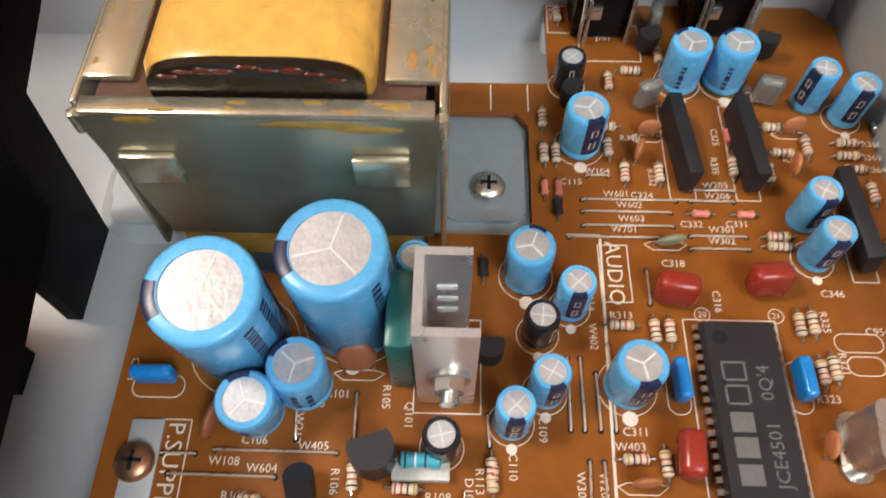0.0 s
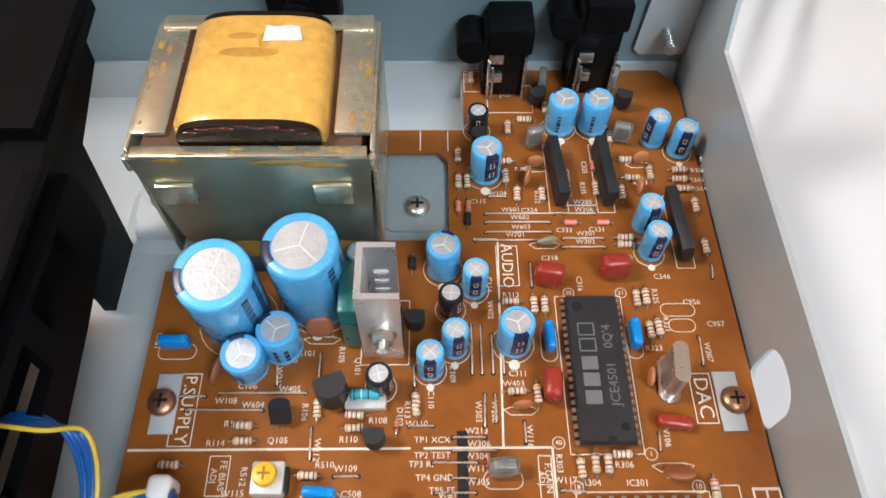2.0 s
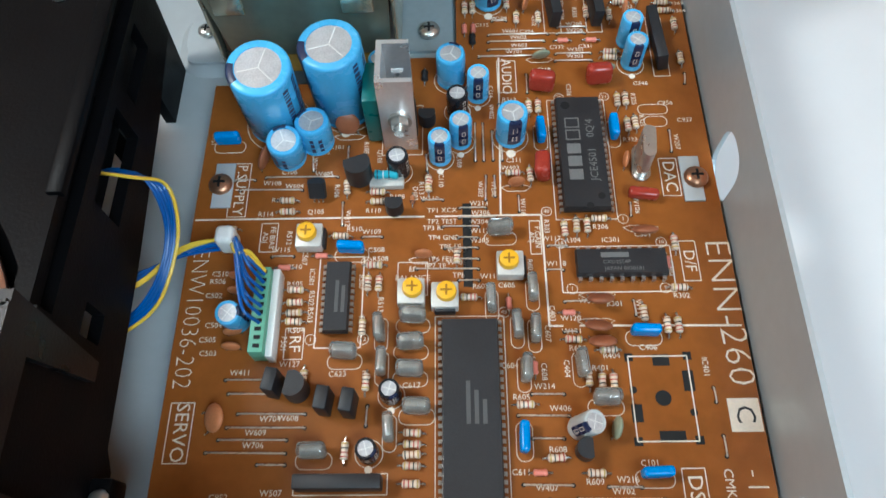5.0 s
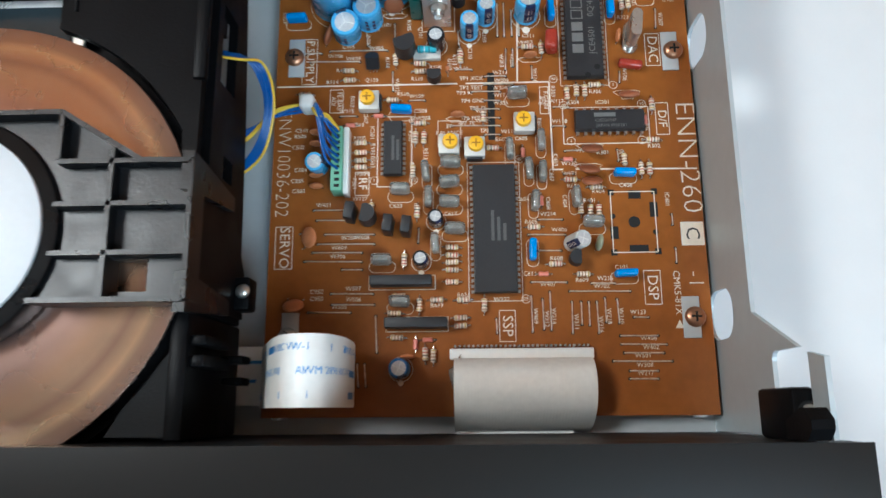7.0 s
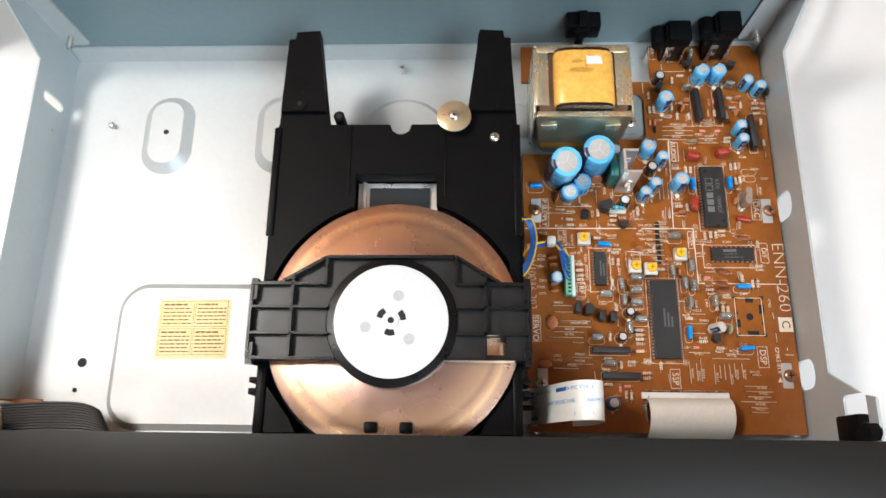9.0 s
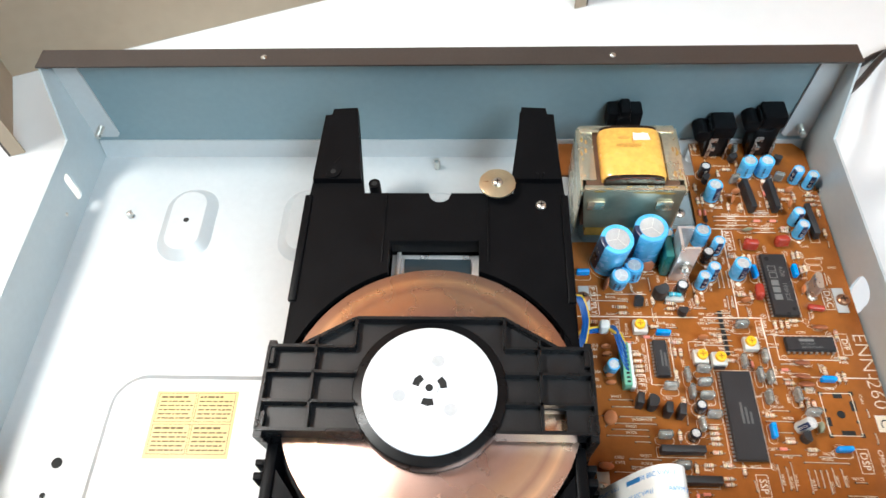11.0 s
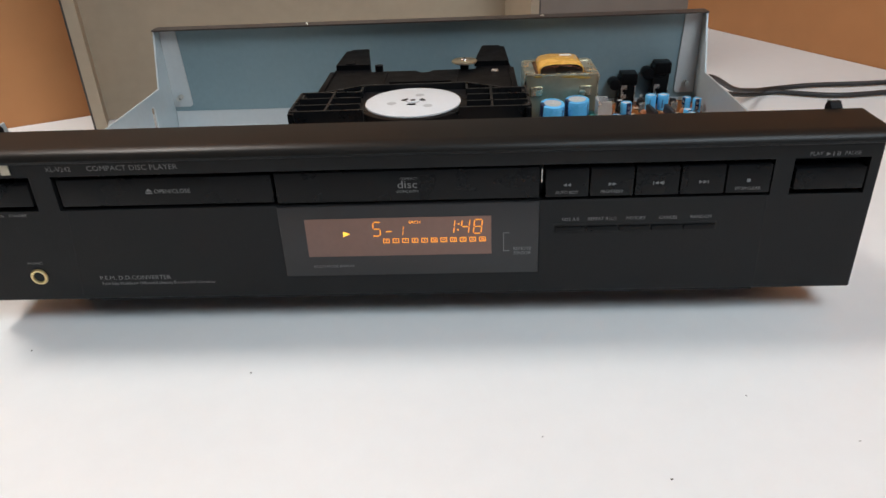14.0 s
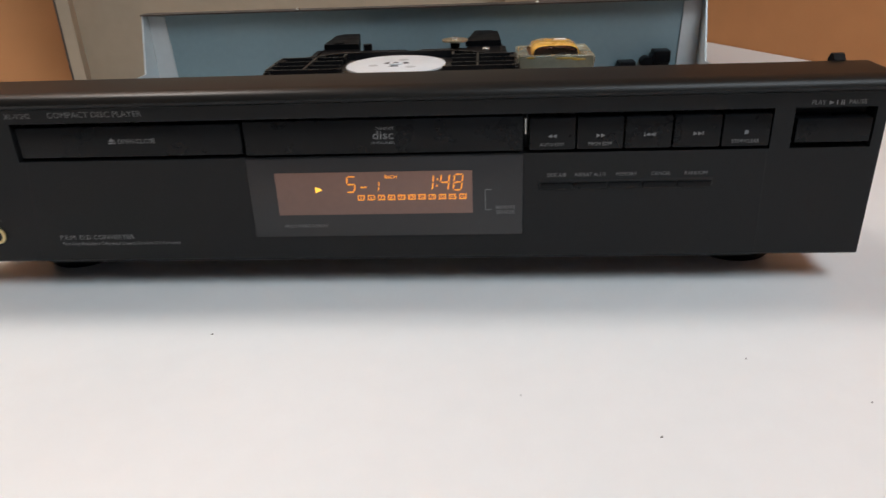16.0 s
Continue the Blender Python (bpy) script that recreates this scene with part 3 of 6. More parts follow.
face_text("ON", 1.5, -196.8, 64.8), face_text("STANDBY", 1.5, -188.2, 64.8)


def arrow(b, x, z, w, h, d):
    prism(b, [(x - d * w / 2, z - h / 2), (x + d * w / 2, z), (x - d * w / 2, z + h / 2)], -0.5, -0.42, "y")


b = bm_new()
arrow(b, 76.2, 74.4, 1.8, 1.7, -1), arrow(b, 78.1, 74.4, 1.8, 1.7, -1)
arrow(b, 97.2, 74.4, 1.8, 1.7, 1), arrow(b, 99.1, 74.4, 1.8, 1.7, 1)
arrow(b, 118.3, 74.4, 1.8, 1.7, -1), arrow(b, 120.2, 74.4, 1.8, 1.7, -1), box(b, 116.7, 117.1, -0.5, -0.42, 73.5, 75.3), box(b, 121.3, 121.7, -0.5, -0.42, 73.5, 75.3)
arrow(b, 138.5, 74.4, 1.8, 1.7, 1), arrow(b, 140.4, 74.4, 1.8, 1.7, 1), box(b, 141.5, 141.9, -0.5, -0.42, 73.5, 75.3)
box(b, 159.2, 160.8, -0.5, -0.42, 73.8, 75.4)
part("key_symbol", b, PRINT, panel)
b = bm_new()
arrow(b, 193.4, 86.6, 2, 1.7, 1), box(b, 195.4, 195.8, -0.5, -0.42, 85.6, 87.6), box(b, 197.2, 197.6, -0.5, -0.42, 85.6, 87.6), box(b, 198.1, 198.5, -0.5, -0.42, 85.6, 87.6)
part("key_symbol", b, PRINT, panel)
b = bm_new()
box(b, -199.2, -195.2, -0.5, 0.2, 86.2, 91.2, 0.1), box(b, -194.4, -189.8, -0.5, 0.2, 86.2, 91.2, 0.1), box(b, -189, -184.6, -0.5, 0.2, 86.2, 91.2, 0.1)
part("emblem", b, PRINTHI, panel, "small silver emblem of plain shapes")
# display: seven-segment figures
ON = {"5": "afgcd", "1": "bc", "4": "fgbc", "8": "abcdefg", "-": "g"}


def figure(ch, x, z, h, parent):
    w, t, s = h * 0.5, h * 0.06, 0.12 * h
    ln = {"a": ((0, h), (w, h)), "g": ((0, h / 2), (w, h / 2)), "d": ((0, 0), (w, 0)), "f": ((0, h / 2), (0, h)), "e": ((0, 0), (0, h / 2)), "b": ((w, h / 2), (w, h)), "c": ((w, 0), (w, h / 2))}
    b = bm_new()
    for k in ON[ch]:
        (xa, za), (xb, zb) = ln[k]
        g = 0.06 * h
        if za == zb:
            xa, xb = xa + g, xb - g
            p = [(xa, za - t / 2), (xb, za - t / 2), (xb, za + t / 2), (xa, za + t / 2)]
        else:
            za, zb = za + g, zb - g
            p = [(xa - t / 2, za), (xa + t / 2, za), (xa + t / 2, zb), (xa - t / 2, zb)]
        prism(b, [(x + px + s * pz / h, z + pz) for px, pz in p], -1.12, -1.02, "y")
    part("display_figure", b, SEG, parent, "lit amber display figure", False)


figure("5", -15.6, 50.2, 7.4, panel), figure("-", -9.8, 48.8, 7.4, panel), figure("1", -3.4, 50.2, 5.0, panel)
figure("1", 20.0, 50.6, 7.4, panel), figure("4", 27.2, 50.6, 7.4, panel), figure("8", 33.2, 50.6, 7.4, panel)
b = bm_new()
box(b, 25.6, 26.3, -1.12, -1.02, 52.3, 53.0), box(b, 26.0, 26.7, -1.12, -1.02, 55.4, 56.1)
part("display_colon", b, SEG, panel)
b = bm_new()
prism(b, [(-29.8, 50.0), (-26.6, 51.5), (-29.8, 53.0)], -1.12, -1.02, "y")
part("play_arrow", b, glow("yellow_segment", (1.0, 0.55, 0.06), 1.3), panel, "lit yellow play arrow", False)
text("display_word", "EACH", 1.6, SEG, panel, (5.2, -1.1, 57.2), 0, FACE)
for i in range(11):
    x = -10.6 + 4.66 * i
    b = bm_new()
    box(b, x, x + 3.1, -1.12, -1.02, 46.2, 46.5), box(b, x, x + 3.1, -1.12, -1.02, 48.3, 48.6), box(b, x, x + 0.3, -1.12, -1.02, 46.5, 48.3), box(b, x + 2.8, x + 3.1, -1.12, -1.02, 46.5, 48.3)
    part("track_box", b, SEG, panel, "", False)
    text("track_number", str(5 + i), 1.25, SEG, panel, (x + 1.55, -1.1, 47.4), 0, FACE)
# headphone jack
b = bm_new()
tube(b, [(-187.9 + 3.6 * math.cos(radians(a)), -0.6, 30.6 + 3.6 * math.sin(radians(a))) for a in range(0, 361, 12)], 0.85, 8)
part("phones_ring", b, GOLD, panel, "gold ring of the headphone socket")
part("phones_hole", cyl(bm_new(), (-187.9, -0.25, 30.6), 3.2, 0.5, "y", 24), RECESS, panel)
for sx, m in ((-1, -206), (1, 206)):
    b = bm_new()
    prism(b, [(26, 89), (30, 89), (33, 97), (33, 98.5), (30.5, 101.5), (28.5, 101.5), (26, 99)], m - 2.5, m + 2.5, "x")
    part("cover_hook", b, BLACK, panel)
    b = bm_new()
    x0 = 209.0 * sx
    box(b, x0 - 4 if sx > 0 else x0 - 1.7, x0 + 1.7 if sx > 0 else x0 + 4, 25.5, 37.6, 70, 90, 1.2)
    part("screw_lug", b, BLACK, panel, "black plastic screw lug")
    part("lug_bore", cyl(bm_new(), (x0 - sx * 0.2, 31.6, 89.9), 2.9, 0.2, "z", 20), RECESS, panel)
    part("lug_screw", ball(bm_new(), (x0 - sx * 0.2, 31.6, 90.0), 2.2, 2.2, 0.9), SCREW, panel)

# ---- disc mechanism ----
mech = thing("disc_mechanism", (0, 0, 24), "black plastic disc loading mechanism with raised rear arms", "disc mechanism")
mech.matrix_world = Matrix()
b = bm_new()
prism(b, [(-60.7, 178), (-58.3, 228), (-55, 228.5), (-54.5, 232.5), (-42.2, 233.3), (-34.5, 180), (-3.5, 180), *[(2 + 5.5 * math.cos(a), 180 - 5.5 * math.sin(a)) for a in (math.pi, 2.4, 1.9, 1.57, 1.2, 0.75, 0)], (36.8, 180), (41.5, 233.3), (54.5, 232.5), (55, 228.5), (58.3, 228), (61.2, 178), (61.2, 96), *ring(1.5, 76.5, 62.6, 16, 20, 72), (20.6, 152.5), (-20, 152.5), *ring(1.5, 76.5, 62.6, 16, 110, 160), (-60.7, 98)], 80, 83.4)
part("top_plate", b, BLACK, mech, smooth=False)
for sx in (-1, 1):
    side = part("side_frame", prism(bm_new(), [(58, 46), (120, 49.5), (160, 54), (183.5, 58.5), (184.5, 74), (183, 77), (58, 79.5)], min(sx * 60.2, sx * 63), max(sx * 60.2, sx * 63), "x"), BLACK, mech, smooth=False)
    gaps = bm_new()
    for y0, y1, z0, z1 in ((154, 171.5, 66.5, 75), (124, 148, 62, 74), (97, 104, 60, 68)):
        box(gaps, min(sx * 55, sx * 70), max(sx * 55, sx * 70), y0, y1, z0, z1)
    carve(side, gaps)
    for y in (150.5, 113):
        part("frame_bridge", box(bm_new(), min(sx * 57, sx * 60.2), max(sx * 57, sx * 60.2), y - 3, y + 3, 73, 79), BLACK, mech)
    part("side_rail", box(bm_new(), sx * 57, sx * 61.6, 26, 58, 40, 82, 0.8), BLACK, mech)
    part("plate_skirt", box(bm_new(), sx * 56.5, sx * 59.6, 58, 182, 70, 82), BLACK, mech)
    for y in (50, 165):
        part("leg", box(bm_new(), sx * 40, sx * 46, y, y + 8, 24, 60.2), BLACK, mech)
    b = bm_new()
    prism(b, [(180, 24), (180, 82), (228, 82), (226, 66), (205, 60), (200, 24)], sx * 50, sx * 53, "x")
    part("rear_bracket", b, BLACK, mech)
    part("rail_clip", box(bm_new(), sx * 61.6, sx * 65.5, 44, 47, 60, 80, 0.4), BLACK, mech)
    part("rail_clip", box(bm_new(), sx * 61.6, sx * 65.5, 49.5, 52, 60, 80, 0.4), BLACK, mech)
    part("edge_step", box(bm_new(), sx * 59, sx * 62.5, 120, 178, 82.4, 84.6, 0.4), BLACK, mech)
    part("plate_rib", box(bm_new(), sx * 24 + 0.5, sx * 24 + 1.3, 141, 180, 83.3, 84.0, 0.2), BLACK, mech)
b = bm_new()
box(b, -57, 57, 26, 182, 60, 66)
part("tray_floor", b, BLACK, mech)
b = bm_new()
prism(b, ring(1.5, 76.5, 61.6, 64), 66, 78)
part("disc_recess", b, BLACK, mech)
for sx in (-1, 1):
    b = bm_new()
    prism(b, [(sx * 57, 27), (sx * 57, 48), (sx * 46, 34), (sx * 42, 27)], 78, 80.5)
    part("tray_corner", b, BLACK, mech, smooth=False)
for x in (-10, 6):
    part("disc_finger", box(bm_new(), x, x + 6, 27, 32, 73, 85.4, 0.8), BLACK, mech)
for sx in (-1, 1):
    part("side_bracket", prism(bm_new(), [(60, 44), (74, 44), (84, 52), (97, 58), (97, 84), (60, 84)], min(sx * 61.6, sx * 63.2), max(sx * 61.6, sx * 63.2), "x"), BLACK, mech)
    part("side_bracket", box(bm_new(), sx * 61.6, sx * 67.5, 62, 72, 44, 52, 1.0), BLACK, mech)
    part("bracket_screw", ball(bm_new(), (sx * 65.6, 67.5, 52.4), 2.2, 2.2, 1.2), SCREW, mech)
for sx in (-1, 1):
    b = bm_new()
    prism(b, [(sx * 59.6, 186), (sx * 58.3, 228), (sx * 55, 228.5), (sx * 54.5, 232.5), (sx * 42.2, 233.3), (sx * 36, 186)], 83.4, 86.9)
    part("arm", b, BLACK, mech, smooth=False)
for y in (40, 46):
    part("cable_guide", box(bm_new(), 63, 69, y, y + 2.2, 52, 60, 0.6), BLACK, mech)
# optical window
part("window_plate", box(bm_new(), -20, 20.6, 128, 152.5, 70, 71), ALU, mech)
# Dark glossy glass plate of the sled inside the optical window
part("sled_plate", box(bm_new(), -14, 17, 128, 149.6, 71, 72), mat("dark_sled_glass", (0.02, 0.03, 0.036), 0.12, 0, 0.05, 60), mech, "dark glossy sled plate")
part("window_bar", box(bm_new(), -17.5, -15.5, 128, 152, 71, 74.5, 0.3), ALU, mech)
part("window_step", box(bm_new(), -20, 20.6, 152.5, 154, 74, 79.9), BLACK, mech)
cyl(b := bm_new(), (-29.4, 183, 74), 2.8, 13, "z", 18)
part("post", b, BLACK, mech), part("post_bore", cyl(bm_new(), (-29.4, 183, 87), 1.4, 0.15, "z", 14), RECESS, mech)
b = bm_new()
cyl(b, (-50, 190, 86.8), 3.6, 0.8, "z", 20)
part("screw_boss", b, BLACK, mech), part("boss_hole", cyl(bm_new(), (-50, 190, 87.6), 1.3, 0.15, "z", 14), RECESS, mech)
for a in ((48.5, 190, 50, 185), (51.5, 190, 50, 185), (-50, 196, -47.5, 200)):
    b = bm_new()
    prism(b, [(a[0] - 0.25, a[1]), (a[0] + 0.25, a[1]), (a[2] + 0.25, a[3]), (a[2] - 0.25, a[3])], 86.6, 87.1)
    part("moulded_mark", b, GLOSSBLK, mech)


def screw_head(parent, c, r, m, name="screw"):
    h = part(name, ball(bm_new(), (c[0], c[1], c[2]), r, r, r * 0.5, 16, 10), m, parent)
    b = bm_new()
    box(b, c[0] - r * 0.48, c[0] + r * 0.48, c[1] - r * 0.10, c[1] + r * 0.10, c[2] + r * 0.38, c[2] + r * 0.515)
    box(b, c[0] - r * 0.10, c[0] + r * 0.10, c[1] - r * 0.48, c[1] + r * 0.48, c[2] + r * 0.38, c[2] + r * 0.515)
    s = part("cross_slot", b, RECESS, h)
    return h


screw_head(mech, (49.7, 172.6, 83.8), 2.6, SCREW)
washer = thing("brass_washer", (29.2, 182, 86), "large round brass washer held by a screw", "washer")
part("washer_disc", cyl(bm_new(), (0, 0, 1.6), 8.6, 1.3, "z", 48, None, 0.3), BRASS, washer)
part("standoff", cyl(bm_new(), (0, 0, -2.6), 3, 4.3, "z", 16), BLACK, washer)
screw_head(washer, (0, 0, 3.2), 2.7, SCREW)

disc = thing("compact_disc", (1.5, 76.5, 82.4), "copper-tinted reflective compact disc lying in the tray", "compact disc")
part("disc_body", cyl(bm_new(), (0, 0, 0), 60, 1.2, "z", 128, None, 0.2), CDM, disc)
part("disc_hub", cyl(bm_new(), (0, 0, -9.5), 14, 9.6, "z", 32), BLACK, disc)

clamp = thing("clamp_bracket", (0, 0, 88), "black ribbed plastic bracket bridging the disc", "clamp bracket")
clamp.matrix_world = Matrix()
OUT = [(-63.4, 59), (64.6, 59), (64.6, 93.4), (52, 93.6), (31, 106.6), (-29.3, 106.4), (-51, 93.6), (-63.4, 93.4)]
b = bm_new()
prism(b, OUT, 86.5, 90.5)
web = part("web", b, WEBBLK, clamp, smooth=False)
carve(web, box(bm_new(), 45.2, 54.0, 61.4, 69.4, 80, 95))


def bar(b, p, q, w, z0, z1):
    d = (Vector(q) - Vector(p)).normalized()
    n = Vector((-d.y, d.x)) * w / 2
    prism(b, [tuple(Vector(p) - n), tuple(Vector(q) - n), tuple(Vector(q) + n), tuple(Vector(p) + n)], z0, z1)


for p, q in [((-63.4, 59), (-24, 59)), ((27, 59), (64.6, 59))] + [(OUT[i], OUT[(i + 1) % len(OUT)]) for i in range(1, len(OUT))]:
    b = bm_new()
    bar(b, p, q, 1.3, 86.5, 94.7)
    part("rim", b, CLAMPBLK, clamp, smooth=False)
for p, q in (((-63, 82.6), (-28, 82.6)), ((-63, 70.4), (-27, 70.4)), ((-44.5, 59), (-44.5, 97)), ((-29.3, 94), (-29.3, 106)), ((-51, 93.5), (-29, 93.5)), ((64, 82.6), (31, 82.6)), ((64, 70.4), (31, 70.4)), ((44.6, 59), (44.6, 97)), ((31, 94), (31, 106)), ((52, 93.5), (31, 93.5))):
    b = bm_new()
    bar(b, p, q, 1.2, 90.4, 94.5)
    part("rib", b, CLAMPBLK, clamp, smooth=False)
for x0, x1 in ((-64, -61), (62, 65)):
    for y0, y1 in ((56, 66), (86, 96)):
        b = bm_new()
        prism(b, [(y0, 94), (y1, 94), ((y0 + y1) / 2 + 2, 62), ((y0 + y1) / 2 - 2, 62)], x0, x1, "x")
        part("leg", b, CLAMPBLK, clamp, smooth=False)
b = bm_new()
cyl(b, (1.5, 76.5, 84.5), 30.2, 7.6, "z", 64, None, 0.6)
part("clamp_ring", b, GLOSSBLK, clamp, "round black clamp ring")
puck = thing("clamp_puck", (1.5, 76.5, 91.9), "white round disc clamp with small dark openings", "disc clamp")
part("plate", cyl(bm_new(), (0, 0, 0), 26.3, 1.2, "z", 72, None, 0.3), WHITED, puck)
part("hub", cyl(bm_new(), (0, 0, 1.2), 3.6, 0.7, "z", 28, None, 0.2), WHITED, puck)
part("hub_bore", cyl(bm_new(), (0, 0, 1.9), 1.5, 0.1, "z", 18), RECESS, puck)
for k in range(3):
    a = radians(25 + 120 * k)
    b = bm_new()
    prism(b, [(r * math.cos(a + s), r * math.sin(a + s)) for r, s in ((4.3, -0.42), (7.0, -0.38), (7.2, 0), (7.0, 0.38), (4.3, 0.42), (4.2, 0))], 1.2, 1.28)
    part("opening", b, RECESS, puck, smooth=False)
    a += radians(50)
    part("grey_mark", cyl(bm_new(), (12 * math.cos(a), 12 * math.sin(a), 1.2), 2.6, 0.06, "z", 20), mat("soft_grey", (0.42, 0.43, 0.44), 0.6), puck)
RES_H = [(97.0, 120.0), (97.1, 116.6), (97.1, 113.8), (97.2, 111.5), (116.8, 126.6), (107.6, 135.1), (77.8, 137.6), (140.9, 117.4), (175.5, 139.2), (193.6, 119.3), (166.1, 106.0), (174.2, 103.3), (127.1, 83.9), (127.1, 81.3), (127.1, 79.0), (127.1, 76.5), (127.0, 72.6), (110.0, 68.3), (122.1, 66.9), (130.5, 66.8), (108.7, 62.7), (129.6, 61.1), (129.5, 58.6), (109.5, 55.1), (153.6, 90.2), (160.0, 78.0), (168.7, 74.6), (160.8, 235.8), (154.2, 220.5), (188.2, 221.0), (189.0, 214.6), (202.4, 217.3), (201.8, 214.1), (202.3, 210.9), (184.3, 195.2), (184.0, 193.1), (153.4, 176.7), (153.5, 153.7), (92.5, 146.1), (92.9, 142.7), (116.9, 148.3), (117.0, 145.4)]
RES_V_a = [(115.3, 121.6), (118.1, 121.4), (114.4, 109.8), (138.0, 128.8), (166.2, 136.3), (169.4, 137.3), (172.2, 137.2), (194.1, 131.7), (183.9, 112.6), (189.2, 109.4), (191.9, 109.4), (168.9, 96.4), (172.0, 95.4), (174.7, 95.3), (100.9, 97.1), (115.9, 95.9), (111.7, 80.0), (116.6, 65.3), (137.1, 65.1), (118.4, 49.9), (121.0, 49.4), (146.0, 252.7), (155.9, 232.8), (167.3, 240.5), (141.5, 222.7), (141.4, 213.6), (143.8, 213.6), (154.3, 215.4), (157.1, 209.3), (163.8, 209.3), (178.5, 211.0), (184.7, 229.5), (185.4, 209.8), (194.0, 216.4), (204.5, 205.4), (204.5, 192.4), (159.1, 175.8), (161.7, 175.8), (184.4, 177.5), (186.8, 177.9), (186.4, 168.9), (188.6, 169.6), (158.2, 153.1), (130.7, 150.1), (108.5, 149.9)]
RES_V_b = [(130.5, 151.3)]
RES_V = RES_V_a + RES_V_b
PINK = [(102.9, 129.5, 'h'), (93.5, 126.3, 'h'), (165.5, 113.0, 'h'), (150.8, 115.6, 'v'), (156.3, 99.0, 'v'), (119.2, 54.3, 'h'), (115.4, 52.9, 'v'), (156.1, 74.8, 'h'), (191.6, 126.3, 'v'), (141.2, 205.3, 'v'), (143.9, 205.3, 'v'), (178.7, 218.7, 'v'), (170.6, 200.0, 'h'), (179.1, 200.0, 'h')]
WIRES_a = [(81.8, 97.0, 92.5, 96.9), (82.9, 93.6, 93.1, 93.4), (85.8, 88.8, 101.8, 88.6), (83.5, 85.6, 101.9, 85.4), (81.9, 82.8, 97.9, 82.6), (79.3, 79.9, 97.9, 79.6), (91.6, 77.1, 98.0, 77.0), (88.2, 69.3, 101.7, 69.1), (88.6, 65.8, 102.2, 65.6), (81.1, 63.4, 94.6, 63.2), (102.7, 62.0, 103.2, 50.5), (155.2, 92.8, 162.9, 92.7), (151.8, 87.8, 163.6, 87.6), (154.9, 82.5, 162.1, 82.4), (152.2, 72.3, 163.4, 72.1), (171.2, 71.7, 178.5, 71.6), (164.2, 69.2, 183.2, 69.0), (152.0, 67.8, 152.1, 56.5), (155.5, 66.8, 155.7, 57.3), (157.9, 69.1, 158.0, 57.0), (164.7, 65.8, 164.6, 56.0), (167.6, 65.8, 167.6, 58.6), (170.0, 65.7, 170.0, 58.4), (172.5, 65.7, 172.7, 55.9)]
WIRES_b = [(175.1, 66.9, 175.2, 59.4), (178.9, 66.5, 179.2, 59.0), (183.9, 60.8, 188.4, 60.7), (179.3, 55.0, 191.0, 54.9), (198.0, 93.9, 198.1, 90.5), (198.4, 82.7, 198.4, 78.1), (176.6, 47.2, 194.8, 47.0), (180.2, 49.7, 192.4, 49.6), (181.6, 44.2, 190.2, 44.1), (181.4, 41.8, 190.1, 41.7), (179.5, 52.4, 193.4, 52.2), (164.8, 116.1, 174.1, 116.3), (164.1, 108.2, 167.2, 108.2), (161.7, 131.7, 166.5, 131.6), (161.1, 124.9, 165.2, 124.8), (181.9, 116.3, 182.1, 112.4), (97.1, 47.0, 97.6, 40.1), (99.4, 47.0, 99.9, 40.1), (140.8, 60.7, 141.0, 56.3), (116.2, 85.7, 116.4, 90.4), (138.8, 143.3, 145.9, 143.3), (138.8, 140.4, 148.1, 140.3), (134.3, 137.8, 143.9, 137.7), (138.6, 134.5, 143.5, 134.4)]
WIRES_c = [(134.9, 131.4, 143.4, 131.4), (138.5, 128.3, 143.6, 128.2), (127.6, 125.6, 143.5, 125.4), (138.4, 122.3, 143.6, 122.2), (77.4, 153.1, 82.8, 153.1), (79.0, 149.9, 96.2, 149.7), (85.8, 153.8, 105.6, 153.7), (107.5, 145.7, 107.7, 138.8), (113.2, 135.0, 118.4, 135.0), (89.8, 129.7, 95.5, 129.7), (129.1, 145.9, 134.4, 145.9), (98.1, 163.8, 98.8, 155.8), (108.1, 163.7, 108.3, 156.1), (146.2, 153.3, 145.9, 145.8), (148.5, 153.2, 148.5, 146.8), (154.8, 146.8, 154.8, 142.1), (184.4, 144.1, 184.1, 140.3), (129.9, 160.4, 130.2, 155.4), (148.4, 203.1, 166.5, 203.1), (148.3, 200.4, 165.2, 200.4), (148.2, 197.3, 165.3, 197.3), (145.4, 194.7, 162.3, 194.8), (169.5, 205.6, 178.0, 205.6), (169.3, 203.1, 177.6, 203.1)]
WIRES_d = [(168.2, 195.3, 178.7, 195.3), (167.9, 192.6, 178.7, 192.6), (143.6, 170.7, 143.5, 158.3), (145.8, 170.7, 145.8, 158.3), (148.3, 168.0, 148.4, 158.3), (150.8, 173.4, 150.9, 158.3), (159.1, 187.9, 159.0, 181.2), (197.9, 167.3, 197.6, 160.2), (149.7, 208.7, 154.0, 208.7), (205.2, 187.2, 204.7, 183.5)]
WIRES = WIRES_a + WIRES_b + WIRES_c + WIRES_d
FILM_H = [(126.9, 111.6), (126.5, 104.8), (126.4, 98.1), (110.4, 102.6), (128.1, 89.1), (172.4, 90.8), (104.6, 79.2), (110.5, 65.7), (149.4, 135.4)]
FILM_V = [(119.1, 108.8), (119.5, 100.2), (121.8, 84.7), (152.6, 109.2), (156.8, 108.1), (146.6, 116.1), (156.9, 118.9), (153.7, 98.3), (167.0, 99.4)]
BLUE = [(110.7, 130.9, 'h'), (183.3, 107.5, 'h'), (152.8, 82.4, 'v'), (181.7, 74.4, 'h'), (161.7, 166.3, 'v'), (182.0, 166.9, 'v'), (74.5, 165.3, 'h')]
